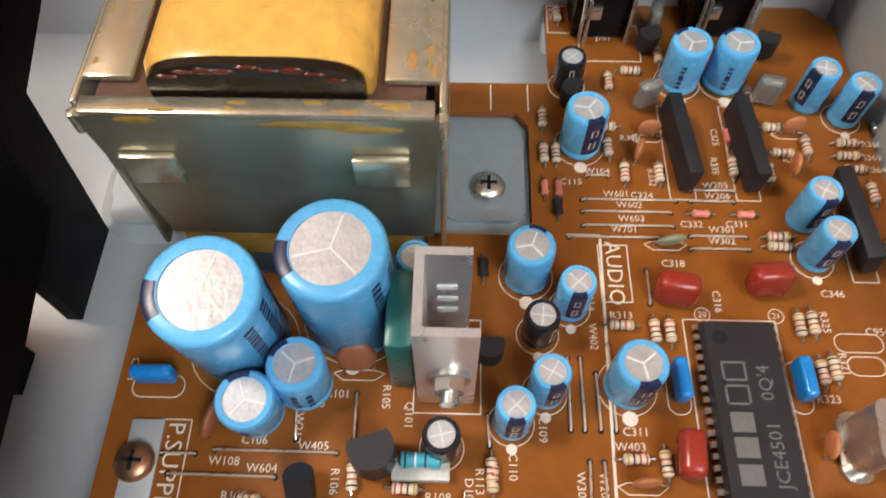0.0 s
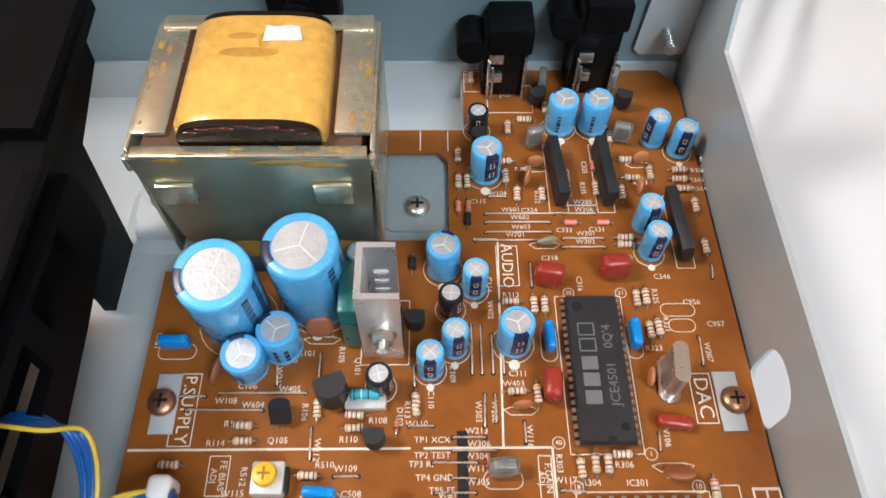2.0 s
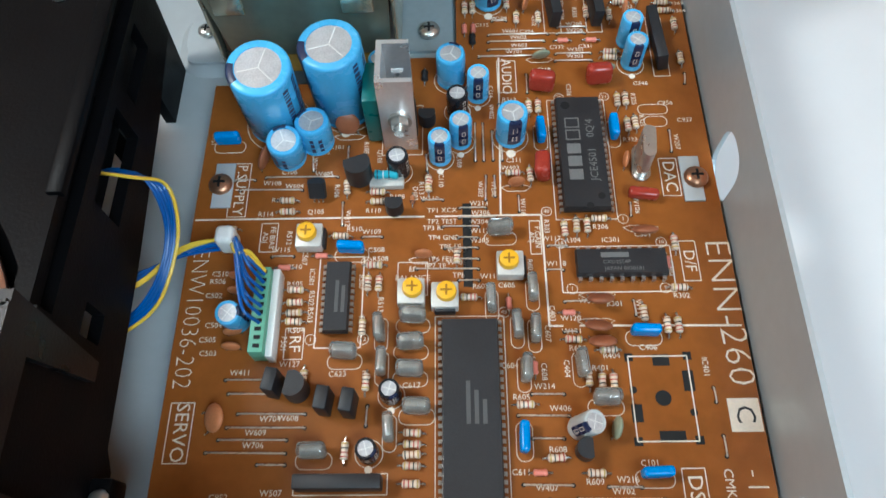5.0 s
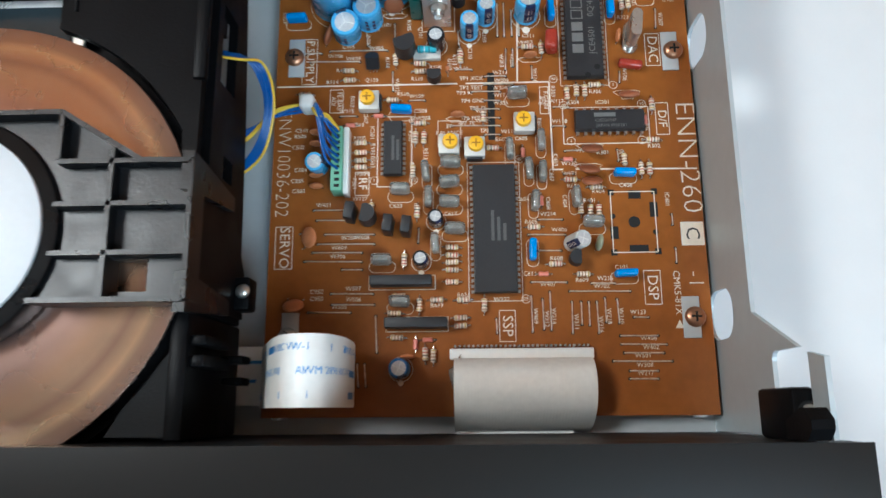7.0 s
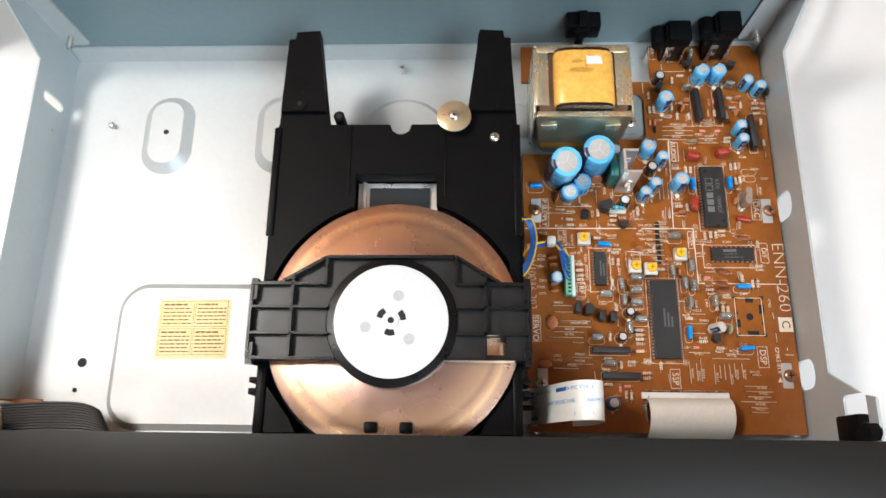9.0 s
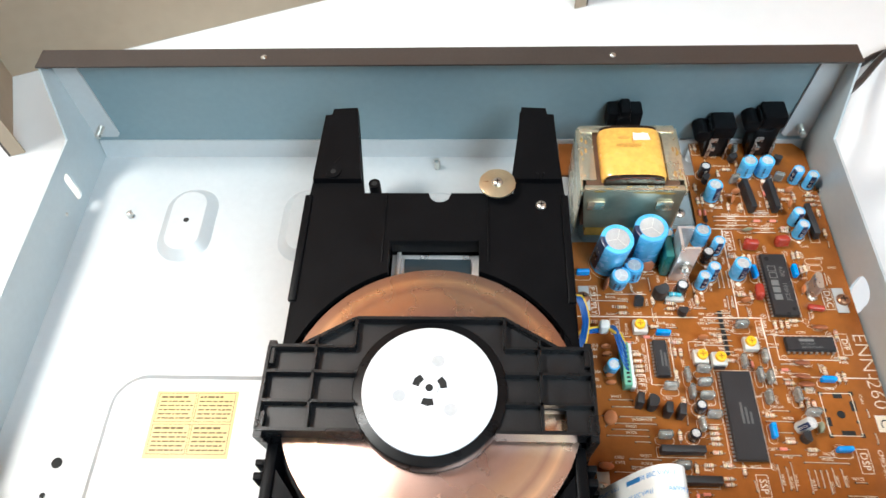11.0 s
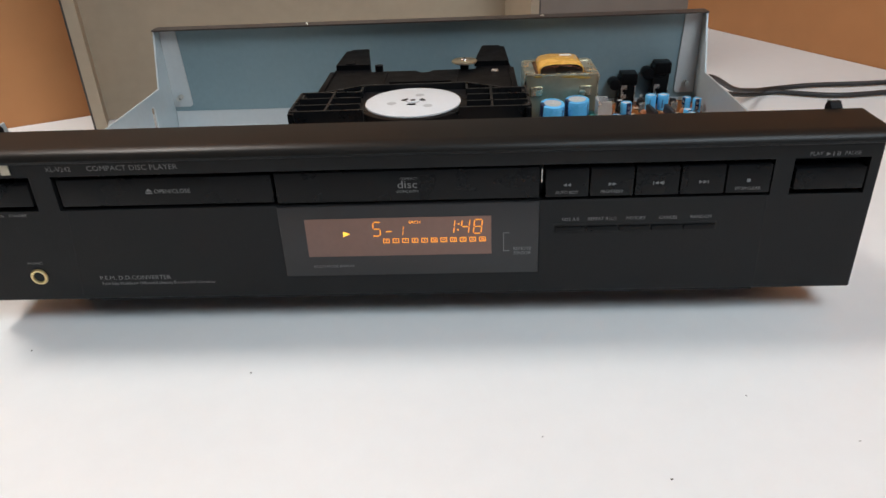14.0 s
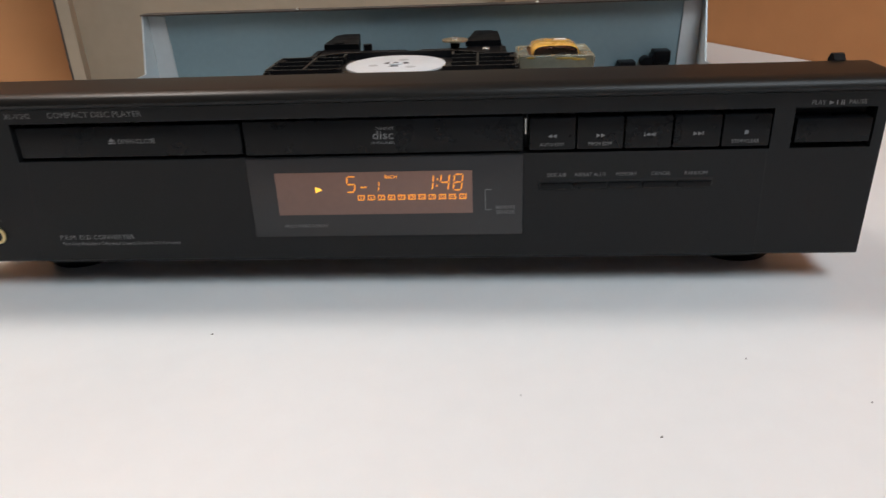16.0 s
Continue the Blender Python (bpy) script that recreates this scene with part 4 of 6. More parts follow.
SILK_TEXT_a = [(144.5, 253.1, 'R701', 1), (156.1, 246.0, 'J701', 0), (151.9, 209.2, 'W104', 0), (146.6, 207.3, 'C115', 0), (155.2, 203.9, 'W601', 0), (157.5, 201.4, 'W602', 0), (157.6, 198.3, 'W603', 0), (156.0, 195.9, 'W701', 0), (174.7, 206.3, 'W205', 0), (174.7, 203.8, 'W206', 0), (160.1, 204.4, 'C324', 0), (168.8, 198.0, 'C332', 0), (177.4, 198.2, 'C331', 0), (174.4, 196.2, 'W301', 0), (174.0, 193.7, 'W302', 0), (164.2, 189.5, 'C318', 0), (171.0, 182.0, 'C316', 1), (192.0, 183.9, 'C346', 0), (198.1, 176.7, 'C956', 0), (202.8, 170.7, 'C957', 0), (153.7, 178.9, 'R313', 0), (154.1, 158.2, 'C311', 0), (207.8, 217.7, 'R360', 0), (206.9, 214.4, 'R362', 0), (207.0, 211.4, 'R364', 0), (148.4, 174.8, 'W402', 1), (148.4, 181.9, 'C114', 1), (186.8, 164.4, 'R323', 0), (199.5, 163.4, 'W207', 1), (189.3, 178.4, 'R325', 1)]
SILK_TEXT_b = [(190.8, 170.7, 'R321', 1), (159.2, 218.3, 'R340', 0), (191.2, 213.5, 'R333', 0), (171.3, 216.1, 'C326', 1), (176.4, 218.9, 'C325', 1), (175.2, 211.7, 'R335', 1), (171.2, 210.8, 'R336', 1), (162.5, 208.7, 'R332', 1), (133.9, 152.2, 'C110', 1), (138.9, 158.3, 'C109', 1), (101.8, 154.0, 'W405', 0), (93.9, 150.3, 'W604', 0), (87.7, 151.3, 'W108', 0), (90.1, 146.7, 'R115', 0), (86.8, 142.4, 'R114', 0), (100.3, 142.9, 'Q105', 0), (92.1, 155.5, 'C106', 0), (100.8, 161.8, 'C105', 0), (104.9, 163.5, 'R101', 0), (130.8, 145.7, 'W110', 0), (122.1, 147.2, 'R108', 0), (115.8, 143.0, 'R110', 0), (144.1, 144.0, 'W213', 0), (144.5, 141.1, 'W306', 0), (134.2, 142.8, 'TP1 XCX', 0), (134.2, 139.4, 'TP2 TEST', 0), (109.0, 140.8, 'W212', 1), (98.9, 157.7, 'W210', 1), (113.0, 163.2, 'R105', 1), (116.9, 160.2, 'Q101', 1)]
SILK_TEXT_c = [(148.2, 149.2, 'W208', 1), (144.6, 149.2, 'W303', 1), (155.8, 143.5, 'W116', 1), (128.6, 149.8, 'R113', 1), (126.9, 148.1, 'D103', 1), (105.6, 149.3, 'R106', 1), (132.0, 137.5, 'TP3 RF', 0), (134.7, 134.6, 'TP4 GND', 0), (136.3, 131.9, 'TP5 FE', 0), (134.2, 128.4, 'TP6 FEIN', 0), (132.3, 126.5, 'TP7 TE', 0), (137.9, 126.6, 'W605', 0), (138.4, 123.8, 'TP8', 0), (143.9, 138.4, 'W304', 0), (144.1, 135.7, 'W112', 0), (144.0, 132.9, 'W305', 0), (138.0, 130.1, 'W113', 0), (146.4, 122.6, 'W114', 0), (143.9, 120.6, 'R602', 0), (150.5, 120.8, 'C605', 0), (162.7, 133.1, 'W117', 0), (163.5, 125.9, 'W118', 0), (168.2, 133.3, 'R304', 0), (178.1, 133.2, 'IC301', 0), (175.8, 137.1, 'R306', 0), (186.5, 134.7, 'C303', 0), (194.1, 117.4, 'R302', 0), (170.8, 115.5, 'W307', 0), (177.2, 115.4, 'R301', 0), (161.5, 113.1, 'C403', 1)]
SILK_TEXT_d = [(93.8, 135.2, 'R512', 1), (111.0, 137.5, 'R510', 0), (115.6, 135.9, 'W109', 0), (117.0, 131.3, 'C508', 0), (118.2, 128.7, 'R508', 0), (100.7, 123.8, 'IC501', 1), (92.0, 130.9, 'W115', 0), (95.8, 126.7, 'C510', 0), (96.5, 121.9, 'R505', 0), (98.4, 129.4, 'C507', 1), (113.5, 122.3, 'R507', 1), (161.7, 137.5, 'R303', 1), (156.7, 126.0, 'R603', 1), (186.0, 143.4, 'W106', 1), (192.5, 124.9, 'C302', 1), (76.9, 125.0, 'C510', 0), (76.5, 122.9, 'R506', 0), (76.6, 103.7, 'C503', 0), (97.8, 109.4, 'R504', 0), (108.8, 98.2, 'C623', 0), (93.6, 86.8, 'W704', 0), (90.5, 83.6, 'W609', 0), (90.2, 80.7, 'W706', 0), (95.4, 70.1, 'W507', 0), (95.5, 66.6, 'W506', 0), (91.0, 64.3, 'W505', 0), (83.6, 70.0, 'C952', 0), (83.7, 67.7, 'C953', 0), (122.1, 65.2, 'R619', 0), (126.7, 95.2, 'C617', 0)]
SILK_TEXT_e = [(158.4, 93.9, 'W214', 0), (161.8, 88.6, 'W406', 0), (152.8, 92.1, 'R605', 0), (157.5, 70.8, 'W407', 0), (175.7, 72.5, 'W216', 0), (174.4, 70.0, 'W702', 0), (160.5, 79.9, 'R608', 0), (168.3, 72.8, 'R609', 0), (151.9, 75.0, 'C611', 0), (181.0, 76.8, 'C101', 0), (185.3, 61.6, 'W123', 0), (142.7, 66.1, 'W222', 0), (153.2, 61.5, 'W409', 1), (156.7, 60.5, 'W312', 1), (158.9, 61.4, 'W314', 1), (165.9, 59.5, 'W311', 1), (173.5, 58.6, 'W316', 1), (176.2, 61.2, 'W218', 1), (180.0, 61.2, 'W310', 1), (85.2, 98.0, 'W411', 0), (130.6, 68.4, 'R621', 0), (150.3, 99.8, 'C604', 0), (158.5, 98.3, 'C608', 1), (160.0, 107.9, 'C607', 1), (97.8, 86.9, 'W608', 0)]
SILK_TEXT_f = [(184, 104, 'C406', 0), (175, 102, 'R404', 0), (172, 99, 'R401', 0), (167, 104, 'R606', 0), (164, 99, 'C404', 1), (166, 111, 'W120', 0), (166, 107.6, 'W121', 0), (197, 99, 'IC401', 1), (114, 111, 'R514', 1), (101, 118, 'R502', 1), (101, 113.5, 'R503', 1), (95, 106, 'P501', 1), (97, 100, 'W127', 0), (118.6, 116, 'R513', 1), (126, 107.8, 'C615', 0), (76, 119, 'C502', 0), (77, 111, 'C504', 0), (76, 107.2, 'C505', 0), (69.5, 167, 'C951', 1), (153, 155, 'W403', 0), (183, 114, 'W119', 1), (115.4, 97, 'R613', 1), (188.6, 50.6, 'W402', 0), (186, 48.1, 'W501', 0), (188, 53.4, 'W408', 0), (186.4, 45.2, 'W308', 0), (186.4, 42.7, 'W217', 0)]
PIN_RINGS = [(162, 142, '40'), (182, 139.4, '1'), (165, 132.4, '18'), (191, 132.4, '10'), (167, 119.6, '1'), (190.4, 119.6, '9'), (101.6, 107, '1'), (114.6, 128, '22'), (114.6, 107, '12'), (149.6, 113.6, '48'), (150.4, 67, '25'), (131.2, 67, '24'), (168, 179.4, '20'), (181, 179.4, '21')]
SILK_TEXT = SILK_TEXT_f + SILK_TEXT_a + SILK_TEXT_b + SILK_TEXT_c + SILK_TEXT_d + SILK_TEXT_e

# ---- circuit board ----
Z = 33.6
board = thing("circuit_board", (0, 0, 0), "brown phenolic circuit board printed with white markings", "circuit board")
b = bm_new()
prism(b, [(67.5, 30.8), (208.2, 30.8), (208.2, 250), (203, 256.5), (143.5, 256.5), (143.5, 232.5), (119, 232.5), (119, 224.5), (136, 224.5), (138.7, 221), (138.7, 198), (136, 195), (119, 195), (119, 186), (67.5, 186)], Z - 1.6, Z)
part("board", b, PCB, board, smooth=False)
b = bm_new()
prism(b, [(67.5, 232.5), (67.5, 256.5), (90, 256.5), (90, 232.5)], Z - 1.6, Z)
part("board_strip", b, PCB, board, smooth=False)
for x, y in ((72, 33), (203, 33), (75, 151), (201, 151), (201, 60), (146, 253), (76, 245)):
    part("standoff", cyl(bm_new(), (x, y, 24), 3, 8.0, "z", 14), ALU, board)


def line(x0, y0, x1, y1, w=0.35):
    b = bm_new()
    bar(b, (x0, y0), (x1, y1), w, Z, Z + 0.06)
    return part("silk_line", b, SILK, board, "", False)


def frame_box(x0, x1, y0, y1, w=0.22):
    b = bm_new()
    for p, q in (((x0, y0), (x1, y0)), ((x1, y0), (x1, y1)), ((x1, y1), (x0, y1)), ((x0, y1), (x0, y0))):
        bar(b, p, q, w, Z, Z + 0.06)
    part("silk_box", b, SILK, board, "", False)


def outline(pts, w=0.22):
    b = bm_new()
    tube(b, [(x, y, Z) for x, y in pts + pts[:1]], w / 2, 4)
    part("silk_outline", b, SILK, board, "", False)


line(68, 141, 129.5, 141, 0.5), line(132.3, 141, 160.5, 141, 0.5), line(160.5, 141, 160.6, 109.8, 0.5), line(160.6, 109.8, 164, 109.8, 0.5), line(168, 109.8, 207.5, 109.4, 0.5)
line(151.2, 194.5, 149.8, 141.2, 0.5), line(145, 195.3, 151.2, 195.3, 0.4), line(131, 232, 131, 225, 0.3), line(138.8, 232, 138.8, 224.8, 0.3)
for x0, x1, y0, y1 in ((150.6, 156, 181.5, 193.2), (193.6, 198.4, 146.2, 158), (76.3, 81.3, 141.8, 158.6), (195.4, 199.6, 121.4, 132.6), (187.8, 193, 64.8, 75.6), (141.8, 146.8, 53.6, 63.4), (95.3, 99.9, 102, 110), (69.6, 75.2, 77.6, 91.6), (157.2, 160, 129.5, 139.2), (86.2, 90.6, 131.2, 139.6), (122.8, 130.4, 118.4, 127.6)):
    frame_box(x0, x1, y0, y1)
for x0, x1, y0, y1, in ((178.8, 192.9, 81.6, 101.8), (164.6, 193, 118.6, 131.4), (102.6, 114, 104.8, 129.4)):
    frame_box(x0, x1, y0, y1, 0.3)


def silk(s, x, y, size, turn):
    return text("silk_text", s, size, SILK, board, (x, y, Z + 0.05), -90 * turn, 0, "CENTER", bold=-0.17 if size > 4 else 0.0)


for s, x, y, size in (("AUDIO", 153.2, 187.4, 3.0), ("DAC", 196, 152.2, 3.4), ("P.SUPPLY", 78.9, 150.2, 2.9), ("D/F", 197.5, 127, 3.0), ("DSP", 190.4, 70.2, 3.4), ("SSP", 144.3, 58.5, 3.4), ("RF", 97.7, 106, 3.0), ("SERVO", 72.5, 84.6, 3.4), ("F.GAIN", 159.1, 134.4, 1.5), ("ADJ", 157.6, 134.4, 1.4), ("FE BIAS", 89.3, 135.4, 1.5), ("ADJ", 87.4, 135.4, 1.4), ("ENW10036-202", 71.0, 113.6, 4.8), ("ENN-260", 204.9, 113.6, 6.9), ("-1", 204, 72.6, 5.2), ("CMK5-81X", 198, 68.5, 2.2)):
    silk(s, x, y, size, 1).scale.x = {"ENW10036-202": 0.86, "ENN-260": 1.06}.get(s, 1.0)
silk("BALANCE", 126.6, 123.2, 1.5, 0), silk("EF", 126.6, 125.6, 1.5, 0), silk("ADJ", 126.6, 120.6, 1.5, 0)
part("white_patch", box(bm_new(), 200.6, 207.9, 83.6, 91.4, Z, Z + 0.05), SILK, board, "white printed patch")
text("patch_letter", "C", 4.6, ICBODY, board, (204.2, 87.6, Z + 0.08), -90)
b = bm_new()
prism(b, [(196.6, 57.2), (199.4, 57.2), (198, 59.8)], Z, Z + 0.06)
part("warning_triangle", b, SILK, board, "", False)
for x, y, s, turn in SILK_TEXT:
    silk(s, x, y + (0.75 if s[0] == "W" and not turn else 0.0), 1.45, turn)
for x, y, s in PIN_RINGS:
    outline(ring(x, y, 1.35, 16), 0.2)
    silk(s, x, y, 1.15, 0)
# slot and openings in the board
part("slot", box(bm_new(), 139.6, 142, 120.5, 144.8, Z, Z + 0.05), RECESS, board, "narrow dark slot")
for x0, x1, y0, y1 in ((178, 180, 100.6, 102.6), (192, 194, 100.8, 102.8), (178, 180, 80.6, 82.6), (192, 194, 80.8, 82.8), (184.6, 188.6, 99.4, 102.2), (191.2, 193.8, 93.2, 98.2), (178.2, 180.8, 86, 90.2), (184, 190, 81.4, 84)):
    part("board_hole", box(bm_new(), x0, x1, y0, y1, Z, Z + 0.05), RECESS, board)
for x, y, r in ((186, 91.6, 1.9), (179.2, 93.6, 0.9), (192.6, 88.2, 0.9)):
    part("board_hole", cyl(bm_new(), (x, y, Z), r, 0.05, "z", 16), RECESS, board)
for x, y, l in ((194.3, 174.6, 8.4), (194.6, 170.4, 6.4)):
    outline(rounded(x - l / 2, x + l / 2, y - 1.7, y + 1.7, 1.6, 4))
for x, y in FILM_H:
    outline(rounded(x - 4.2, x + 4.2, y - 3.2, y + 0.6, 1.7, 4))
for x, y in FILM_V:
    outline(rounded(x - 1.6, x + 1.6, y - 5, y + 3.6, 1.5, 4))
for x, y, o in BLUE:
    outline(rounded(x - 4.4, x + 4.4, y - 3, y + 0.8, 1.7, 4) if o == "h" else rounded(x - 1.7, x + 2.1, y - 5, y + 4, 1.7, 4))

for x, y, r in ((137, 186.3, 4.9), (153.4, 165.8, 5), (148.7, 216.2, 5), (170.7, 233.5, 4.8), (180.1, 233.5, 4.8), (139.5, 164.5, 3.8), (133.8, 159.2, 3.8), (203.1, 224.2, 3.9), (189.9, 190.9, 3.9), (144.6, 180.2, 3.7), (122.5, 154.9, 3.6), (138.7, 174.9, 3.7), (147.1, 232, 3.8), (88, 172, 9.4), (107, 178, 9.4), (122, 92.8, 3.2), (117.2, 79.4, 3.2), (110.7, 45.3, 3.8)):
    outline(ring(x, y, r, 24))
    part("polarity_dot", cyl(bm_new(), (x, y - r - 0.4, Z), 0.9 if r < 4.5 else 1.3, 0.05, "z", 14), SILK, board)
for x, y, rx in ((186.3, 136.8, 4.6), (173.1, 118, 4.6), (172.2, 111, 4.6), (129.5, 128.4, 4), (154.3, 149.6, 4), (163.3, 193.6, 4), (108.2, 167.2, 4.4), (162.6, 218.6, 3.6), (191.6, 220, 3.6)):
    outline([(x - rx, y), (x - rx * 0.6, y - 1.2), (x + rx * 0.6, y - 1.2), (x + rx, y), (x + rx * 0.6, y + 0.6), (x - rx * 0.6, y + 0.6)])
for x0, x1, y0, y1 in ((150.6, 163.8, 239.2, 250), (143.9, 149, 247.5, 256), (165.6, 170.6, 203.6, 227), (178.4, 183, 203.6, 227), (196.4, 201, 186.4, 209), (100.4, 121.6, 70.4, 75), (106, 125.6, 57, 61.6), (132.4, 149.4, 66.4, 112.6), (164.4, 180.6, 139.4, 178.4), (117.6, 128.8, 160.6, 177.4)):
    frame_box(x0, x1, y0, y1)

# wire links: bare wires bent into the board
WIREMESH = {}
for x0, y0, x1, y1 in WIRES:
    l = round(math.hypot(x1 - x0, y1 - y0) * 2) / 2
    if l not in WIREMESH:
        WIREMESH[l] = mesh_of("wire_link", tube(bm_new(), [(-l / 2, 0, -0.4), (-l / 2, 0, 0.25), (-l / 2 + 0.4, 0, 0.55), (l / 2 - 0.4, 0, 0.55), (l / 2, 0, 0.25), (l / 2, 0, -0.4)], 0.22, 6), WIREM)
    ob = new("wire_link", WIREMESH[l])
    ob.parent = board
    ob.matrix_basis = pose((x0 + x1) / 2 * MM, (y0 + y1) / 2 * MM, Z * MM, 0, 0, math.degrees(math.atan2(y1 - y0, x1 - x0)))
    for x, y in ((x0, y0), (x1, y1)):
        pad = new("lead_hole", bpy.data.meshes.get("lead_hole") or mesh_of("lead_hole", cyl(bm_new(), (0, 0, 0), 0.55, 0.05, "z", 10), RECESS))
        pad.parent = board
        pad.matrix_basis = pose(x * MM, y * MM, (Z + 0.01) * MM)


# ---- components ----
def at(x, y, rz=0.0, rx=0.0, ry=0.0, z=None):
    return pose(x * MM, y * MM, (Z if z is None else z) * MM, rx, ry, rz)


def base_for(name, label, category, group=""):
    return thing(name, (0, 0, Z), label, category, group)


def dogbone(b, l, r, z):
    for i, (a, e, r1, r2) in enumerate(((-l / 2, -l / 2 + 0.3, r * 0.6, r), (-l / 2 + 0.3, -l / 4, r, r), (-l / 4, l / 4, r * 0.86, r * 0.86), (l / 4, l / 2 - 0.3, r, r), (l / 2 - 0.3, l / 2, r, r * 0.6))):
        cyl(b, (a, 0, z), r1, e - a, "x", 14, r2)
    return b


def axial(name, label, category, body, bands, l=4.1, r=0.95, group=""):
    o = base_for(name, label, category, group)
    part("body", dogbone(bm_new(), l, r, r), body, o)
    for k, m in enumerate(bands):
        x = (-0.36 + 0.24 * k) * l
        part("colour_band", cyl(bm_new(), (x - 0.13, 0, r), r * (1.04 if abs(x) > l / 4 else 0.92), 0.28, "x", 14), m, o)
    for sx in (-1, 1):
        part("lead", tube(bm_new(), [(sx * l * 0.48, 0, r), (sx * (l / 2 + 0.8), 0, r), (sx * (l / 2 + 1.1), 0, r - 0.3), (sx * (l / 2 + 1.1), 0, -0.3)], 0.22, 6), TIN, o)
    return o


def many(proto, rows):
    """The first row moves the thing itself, the others take copies."""
    first = None
    for m in rows:
        if first is None:
            first = m
        else:
            copy_thing(proto, m)
    proto.matrix_basis = first
    return proto


protos = [axial("resistor", "small beige resistor with brown colour bands", "resistor", RESB, [BANDS[i] for i in k], group="beige resistors") for k in ((0, 1, 2, 3), (2, 2, 1, 3), (1, 0, 0, 3))]
rows = [[], [], []]
for i, (x, y) in enumerate(RES_H):
    rows[i % 3].append(at(x, y, random.uniform(-3, 3) + 180 * (i % 2)))
for i, (x, y) in enumerate(RES_V):
    rows[i % 3].append(at(x, y, 90 + random.uniform(-3, 3) + 180 * (i % 2)))
for p, r in zip(protos, rows):
    many(p, r)
many(axial("glass_capacitor", "small pink glass-bodied axial capacitor", "capacitor", RESP, [], 3.2, 0.8, "pink axial capacitors"), [at(x, y, 0 if o == "h" else 90) for x, y, o in PINK])
o = axial("resistor", "teal blue banded resistor above a white base", "resistor", RESBLUE, [BANDS[1], WHITEP, BANDS[1]], 6.5, 1.3)
part("ceramic_base", box(bm_new(), -4.6, 4.6, -2.8, 0.8, -2.2, 0, 0.3), TRIMB, o)
o.matrix_basis = at(119.3, 152.2, 0, z=Z + 2.2)
o = axial("diode", "black axial diode with silver leads", "diode", ICBODY, [], 3.6, 1.0, "black diodes")
many(o, [at(129.3, 187.5, 90), at(143.6, 201, 90, z=Z)])
many(axial("diode", "tiny amber glass diode", "diode", DISCO, [BANDS[1]], 2.2, 0.65, "glass diodes"), [at(126.3, 146, 90), at(146.6, 137.4, 90)])


def electrolytic(d, h, sleeve, stripe, label, marks=0, wide=0.9):
    o = base_for("capacitor", label, "capacitor", "electrolytic capacitors")
    r = d / 2
    b = bm_new()
    n = 32 if d > 7 else 22
    prof = [(r * 0.93, 0.3), (r, 0.8), (r, 1.6), (r * 0.955, 2.0), (r, 2.5), (r, h - 0.9), (r * 0.975, h - 0.35), (r * 0.91, h), (r * 0.72, h), (r * 0.715, h - 0.28)]
    loops = [[b.verts.new((q * math.cos(2 * math.pi * k / n), q * math.sin(2 * math.pi * k / n), z)) for k in range(n)] for q, z in prof]
    for p, q in zip(loops, loops[1:]):
        for k in range(n):
            b.faces.new((p[k], p[(k + 1) % n], q[(k + 1) % n], q[k]))
    b.faces.new(loops[0][::-1])
    part("sleeve", b, sleeve, o)
    part("can_top", cyl(bm_new(), (0, 0, h - 0.4), r * 0.72, 0.15, "z", n), CANTOP, o, "scored bare metal top")
    for k in range(3 if d > 7 else 2):
        a = radians(30 + 120 * k if d > 7 else 45 + 90 * k)
        b = bm_new()
        l = r * 0.66
        if d > 7:
            bar(b, (0, 0), (l * math.cos(a), l * math.sin(a)), 0.3, h - 0.25, h - 0.2)
        else:
            bar(b, (-l * math.cos(a), -l * math.sin(a)), (l * math.cos(a), l * math.sin(a)), 0.22, h - 0.25, h - 0.2)
        part("vent_score", b, WHITEP, o, "", False)
    b = bm_new()
    w = wide / 2
    m = 8
    ks = [-math.pi / 2 - w + 2 * w * k / m for k in range(m + 1)]
    rr = r + 0.05
    ring_rows = [[b.verts.new((q * math.cos(a), q * math.sin(a), z)) for a in ks] for q, z in ((rr, 2.6), (rr, h - 0.9), (r * 0.98 + 0.05, h - 0.33), (r * 0.91 + 0.02, h + 0.05), (r * 0.74, h + 0.05))]
    for p, q in zip(ring_rows, ring_rows[1:]):
        for k in range(m):
            b.faces.new((p[k], p[k + 1], q[k + 1], q[k]))
    part("stripe", b, stripe, o, "dark polarity stripe")
    for k in range(2):
        z0 = h * (0.35 + 0.3 * k)
        b = bm_new()
        a0 = -math.pi / 2
        for u, v in ((-0.16, 0.16),):
            for za, zb, ua, ub in ((z0, z0 + 0.25, u, v), (z0 + 1.6, z0 + 1.85, u, v), (z0, z0 + 1.85, u, u + 0.05), (z0, z0 + 1.85, v - 0.05, v)):
                vs = [b.verts.new(((rr + 0.04) * math.cos(a0 + q), (rr + 0.04) * math.sin(a0 + q), z)) for q, z in ((ua, za), (ub, za), (ub, zb), (ua, zb))]
                b.faces.new(vs)
        part("polarity_mark", b, SILK, o, "", False)
    for i in range(marks):
        b = bm_new()
        x = 2.5
        a0 = 0.55 + 0.5 * i if marks < 4 else -2.7 + 0.62 * i
        while x < h - 3:
            l = random.uniform(0.6, 1.8)
            vs = [b.verts.new(((rr + 0.01) * math.cos(a0 + q), (rr + 0.01) * math.sin(a0 + q), z)) for q, z in ((0, x), (0.22, x), (0.22, x + l), (0, x + l))]
            b.faces.new(vs)
            x += l + 0.5
        tagged(part("printed_bar", b, INK if sleeve is CAPBLUE else SILK, o, "", False), kind="stuff")
    return o


